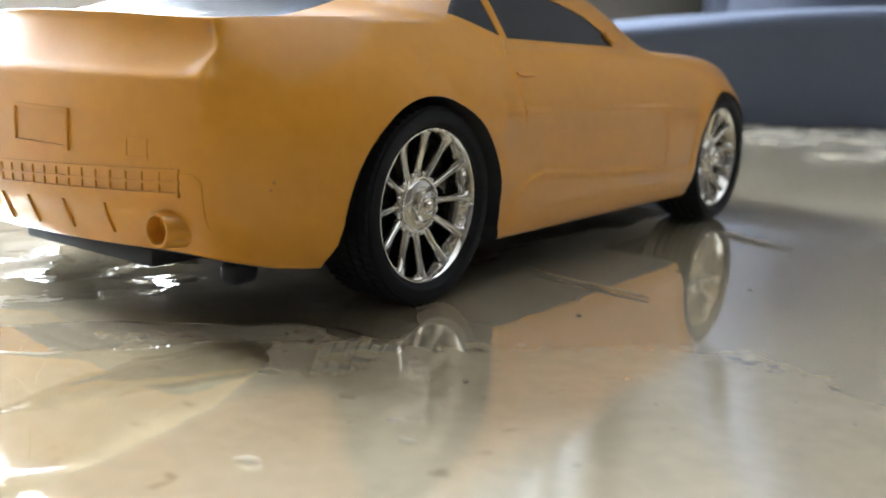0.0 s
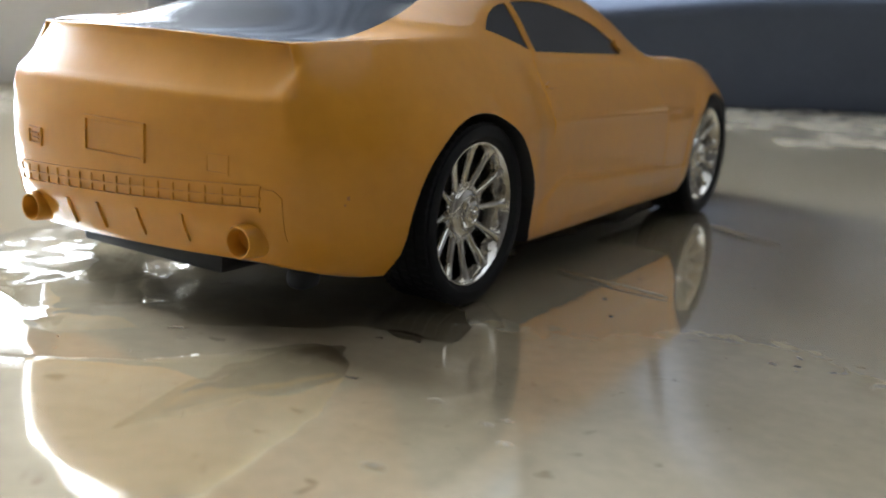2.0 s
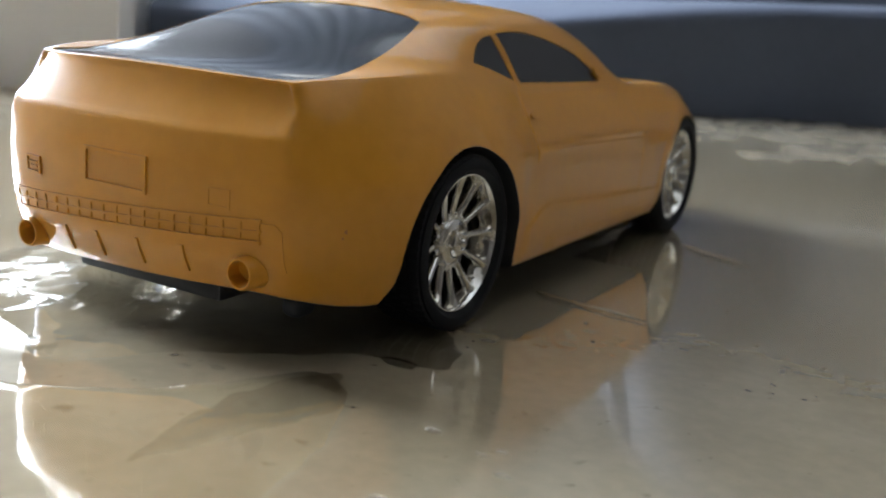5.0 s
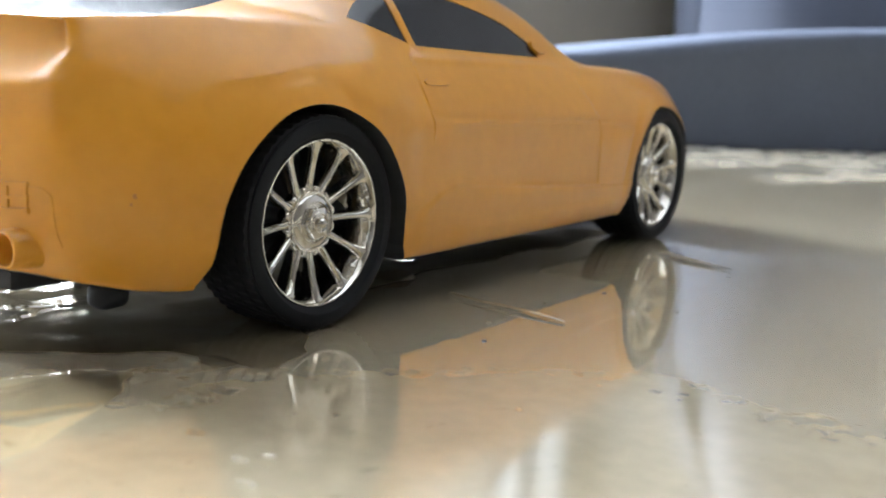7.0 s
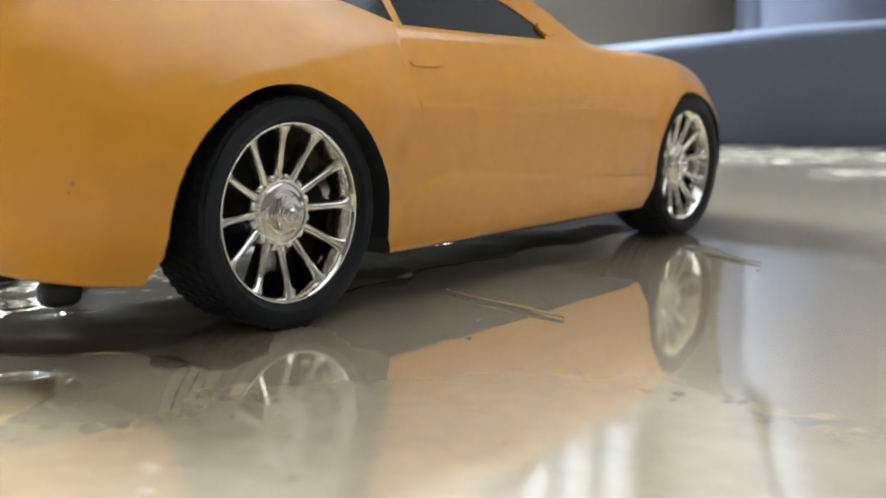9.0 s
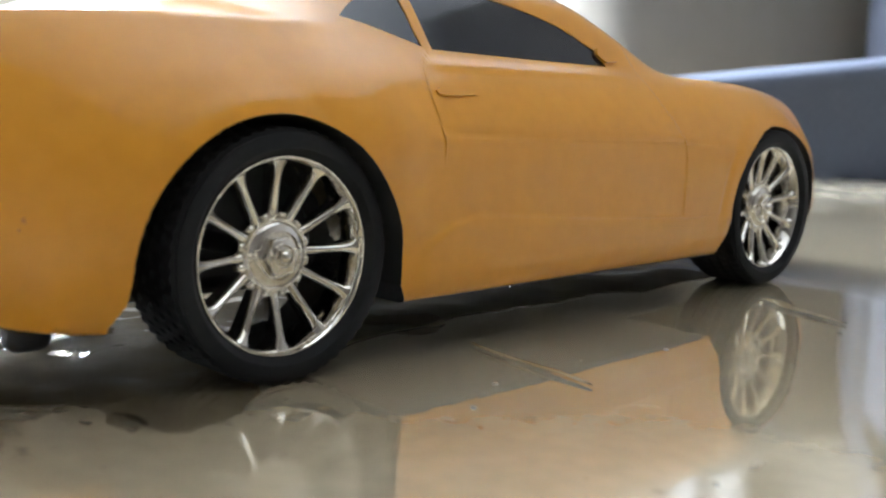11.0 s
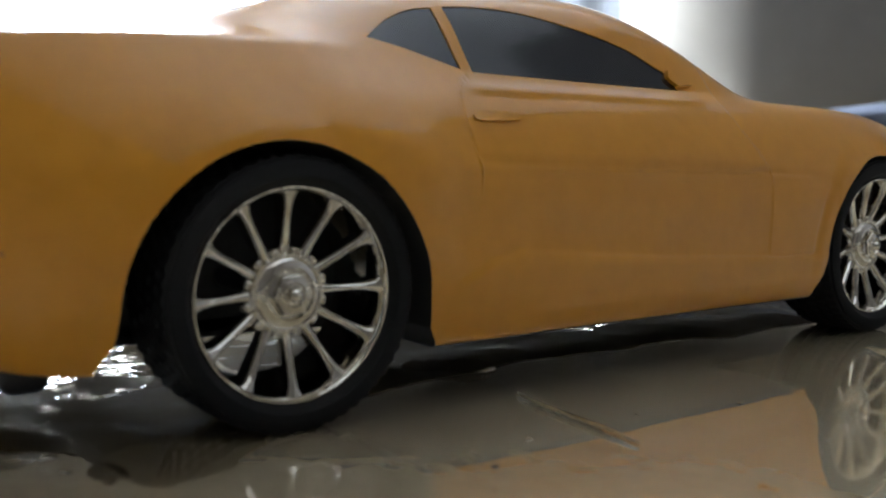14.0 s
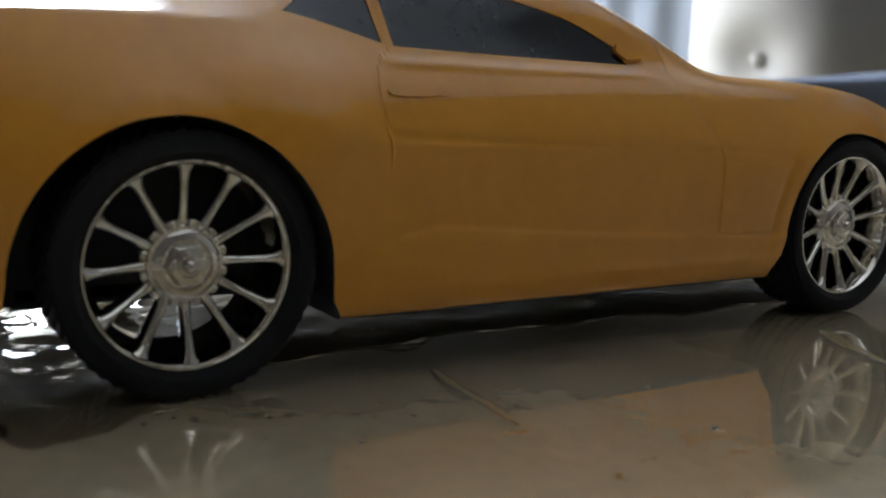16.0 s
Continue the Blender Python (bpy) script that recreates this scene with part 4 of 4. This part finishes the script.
    for (x0, x1, z0, z1) in ((0.0250, 0.0305, 0.0342, 0.0347), (0.0250, 0.0305, 0.0307, 0.0312), (0.0250, 0.0255, 0.0312, 0.0342), (0.0300, 0.0305, 0.0312, 0.0342)):
        add(bm, skin_patch("y", [(x0, z0), (x1, z0), (x1, z1), (x0, z1)], 0.00015, 0.0004, 0.003))
    car_part("badge_frame", bm, YELLOW)
    # raised moulding that turns down beside each tail pipe
    for s in (1, -1):
        line = [(0.0375, 0.0290), (0.0402, 0.0289), (0.0416, 0.0276), (0.0420, 0.0190), (0.0413, 0.0190), (0.0409, 0.0273), (0.0399, 0.0282), (0.0375, 0.0283)]
        if s < 0:
            line = [(-0.95 * x, z - 0.0045) for x, z in reversed(line)]
        car_part("bumper_moulding", skin_patch("y", line, 0.0002, 0.0005, 0.002), YELLOW)


tail()


def flanks():
    for s, axis in ((1, "+x"), (-1, "-x")):
        line = curve2d(((0.0350, 0.0478), (0.0375, 0.0486), (0.0440, 0.0486), (0.0470, 0.0479), (0.0440, 0.0471), (0.0375, 0.0469), (0.0352, 0.0472)), 3)
        car_part("door_handle", skin_patch(axis, line, 0.0004, 0.0006, 0.002), YELLOW)
        car_part("mirror_base", skin_patch(axis, curve2d(((0.0937, 0.0556), (0.0915, 0.0572), (0.0922, 0.0588))) + curve2d(((0.0950, 0.0588), (0.0972, 0.0576), (0.0982, 0.0560))), 0.0008, 0.0008, 0.003), YELLOW)


flanks()


def marks():
    """Small scuffs of the paint and the clips inside the front arches."""
    for y, z, w, h in ((-0.0400, 0.0278, 0.0003, 0.0005), (-0.0405, 0.0264, 0.0002, 0.0003)):
        car_part("scuff", skin_patch("+x", [(y - w, z - h / 2), (y + w, z - h), (y + w * 0.7, z + h), (y - w * 0.8, z + h * 0.6)], 0.00006, 0.0003, 0.002), SCUFF, "small brown scuff in the paint")
    for s in (1, -1):
        clip = box((0.0030, 0.0034, 0.0022), (s * 0.0500, 0.1590, 0.0405), 0.0006)
        add(clip, box((0.0012, 0.0012, 0.0012), (s * 0.0518, 0.1590, 0.0400), 0.0003))
        car_part("arch_clip", clip, GREY)


SCUFF = material("brown_scuff", (0.38, 0.155, 0.022), 0.5)
GREY = material("grey_metal_clip", (0.25, 0.25, 0.26), 0.35, 0.8)
marks()

# ---------------------------------------------------------------- water on the floor


def puddle(name, outline, seed, height=0.0007, mat=None):
    """A shallow pool with a rounded rim and an uneven surface."""
    c = Vector((sum(p[0] for p in outline) / len(outline), sum(p[1] for p in outline) / len(outline)))
    ring = curve2d(list(outline) + [outline[0]], 8)[:-1]
    bm = bmesh.new()
    rows = []
    for f, z in ((1.0, 0.0002), (0.993, 0.55), (0.98, 0.9), (0.95, 1.0), (0.85, 1.0), (0.7, 1.0), (0.5, 1.0), (0.25, 1.0)):
        row = []
        for k, p in enumerate(ring):
            q = c + (Vector(p) - c) * f
            n = noise.noise(Vector((q.x * 90, q.y * 90, seed)))
            edge = 1 + 0.03 * noise.noise(Vector((p[0] * 120, p[1] * 120, seed + 3)))
            q = c + (Vector(p) - c) * f * edge
            row.append(bm.verts.new((q.x, q.y, GROUND + 0.0003 + height * z * (1 + 0.35 * n))))
        rows.append(row)
    mid = bm.verts.new((c.x, c.y, GROUND + height))
    n = len(ring)
    for p, q in zip(rows, rows[1:]):
        for i in range(n):
            bm.faces.new((p[i], p[(i + 1) % n], q[(i + 1) % n], q[i]))
    for i in range(n):
        bm.faces.new((rows[-1][i], rows[-1][(i + 1) % n], mid))
    bm.transform(Matrix.Translation((-0.0018, 0.0030, 0)))
    ob = thing(name, bm, mat or WATER, "thin clear puddle of spilt water on the stone floor", "puddle", group="puddles round the car", angle=80)
    face_up(ob.data)
    ob.visible_shadow = False
    return ob


def pool(outline, seed, height, swell, wave, mat, step=0.003, label="thin clear puddle of spilt water on the stone floor", bank=0.004):
    """A wide pool: rounded rim, and a surface in slow waves of the given length."""
    ring = curve2d(list(outline) + [outline[0]], 6)[:-1]
    ring = [(x + 0.0016 * noise.noise(Vector((x * 160, y * 160, seed))), y + 0.0016 * noise.noise(Vector((x * 160, y * 160, seed + 9)))) for x, y in ring]
    bm = bmesh.new()
    bm.faces.new([bm.verts.new((x, y, 0)) for x, y in ring])
    for i in (0, 1):
        lo, hi = min(p[i] for p in ring), max(p[i] for p in ring)
        c = lo + step
        while c < hi:
            co, no = [0, 0, 0], [0, 0, 0]
            co[i], no[i] = c, 1
            bmesh.ops.bisect_plane(bm, geom=bm.verts[:] + bm.edges[:] + bm.faces[:], plane_co=co, plane_no=no)
            c += step
    a = np.array(ring)
    b = np.roll(a, -1, 0)
    ab = b - a
    for v in bm.verts:
        p = np.array((v.co.x, v.co.y))
        t = np.clip(((p - a) * ab).sum(1) / (ab * ab).sum(1), 0, 1)
        near = float(np.sqrt((((a + ab * t[:, None]) - p) ** 2).sum(1)).min())
        rim = 1 - (1 - min(1.0, near / bank)) ** 2
        q = Vector((v.co.x, v.co.y * 0.8, seed * 3.1))
        w = noise.noise(q / wave) + 0.5 * noise.noise(q / (wave * 0.45) + Vector((7, 1, 0))) + 0.25 * noise.noise(q / (wave * 0.2))
        v.co.z = GROUND + 0.0002 + rim * (height + swell * w)
    ob = thing("water_puddle", bm, mat, label, "puddle", group="puddles round the car", angle=85)
    face_up(ob.data)
    ob.visible_shadow = False


pool(((0.0612, -0.0513), (0.0700, -0.0700), (0.0728, -0.0830), (0.0755, -0.1000), (0.0745, -0.1300), (0.066, -0.190), (0.000, -0.240), (-0.120, -0.200), (-0.130, -0.110), (-0.070, -0.080), (-0.030, -0.082), (0.010, -0.088), (0.036, -0.066), (0.048, -0.046)),
     11, 0.0004, 0.00010, 0.02, FILM)
pool(((0.0450, -0.0640), (0.0500, -0.0470), (0.0530, -0.0440), (0.0590, -0.0485), (0.0635, -0.0590), (0.0600, -0.0725), (0.0560, -0.0840), (0.0515, -0.0980), (0.0465, -0.0830)),
     12, 0.0005, 0.00004, 0.024, WATER, 0.002, "shallow dark tongue of water beside the toy car")
# pool under the car, the underbody's shade put into its tint
pool(((-0.062, -0.060), (-0.020, -0.066), (0.004, -0.076), (0.020, -0.056), (0.040, -0.040), (0.0500, -0.030), (0.0680, -0.0270), (0.0610, -0.010), (0.0450, 0.004), (0.0420, 0.020), (0.0390, 0.034), (0.0400, 0.046), (0.0360, 0.058), (0.0370, 0.075),
      (0.0390, 0.092), (0.0370, 0.108), (0.0420, 0.124), (0.0400, 0.140), (0.036, 0.170), (-0.010, 0.185), (-0.050, 0.160), (-0.066, 0.100), (-0.060, 0.040), (-0.072, -0.010)),
     1, 0.0009, 0.00055, 0.016, SHADED_DAMP, 0.002, "rippled pool of spilt water under the toy car", 0.012)
pool(((0.030, 0.0330), (0.0335, 0.0385), (0.0370, 0.0450), (0.0400, 0.0510), (0.0370, 0.0540), (0.0320, 0.0480), (0.0280, 0.0400)), 4, 0.0024, 0.0001, 0.01, WATER, 0.0015, "thick bead of water under the car's sill")
puddle("water_puddle", ((0.058, 0.0405), (0.066, 0.0378), (0.076, 0.0368), (0.085, 0.0360), (0.0915, 0.0356), (0.085, 0.0372), (0.076, 0.0382), (0.066, 0.0392)), 2, 0.0005)
puddle("water_puddle", ((0.070, 0.1330), (0.078, 0.1270), (0.087, 0.1238), (0.0965, 0.1218), (0.090, 0.1250), (0.080, 0.1300), (0.074, 0.1345)), 3, 0.0005)


def drop(place, r, flat, stretch=1.0):
    bm = bmesh.new()
    bmesh.ops.create_uvsphere(bm, u_segments=14, v_segments=8, radius=r)
    for v in bm.verts:
        v.co.z = v.co.z * flat if v.co.z > 0 else v.co.z * 0.12
        v.co.x *= stretch
    bm.transform(Matrix.Translation(place) @ Matrix.Rotation(place[0] * 900, 4, "Z"))
    ob = thing("water_drop", bm, WATER, "small clear water drop on the stone floor", "water drop", group="drops of water on the floor", angle=80)
    ob.visible_shadow = False


rng = random.Random(7)
for x, y, r in ((0.0841, -0.0581, 0.0012), (0.0959, -0.0610, 0.0009), (0.0981, -0.0575, 0.0008), (0.0909, -0.0853, 0.0013), (0.0345, -0.0603, 0.0011), (0.0295, -0.0642, 0.0009), (0.0603, -0.0326, 0.0026), (0.1023, -0.0659, 0.0010)):
    puddle("water_puddle", [(x + r * 1.7 * math.cos(a * 0.785) * rng.uniform(0.8, 1.2), y + r * math.sin(a * 0.785) * rng.uniform(0.8, 1.2)) for a in range(8)], 20 + int(r * 10000), 0.00003, SHADED_DAMP)
for k in range(14):
    r = rng.uniform(0.0003, 0.0007)
    drop((rng.uniform(0.062, 0.105), rng.uniform(-0.01, 0.16), GROUND + r * 0.12), r, rng.uniform(0.25, 0.45), rng.uniform(0.8, 1.5))
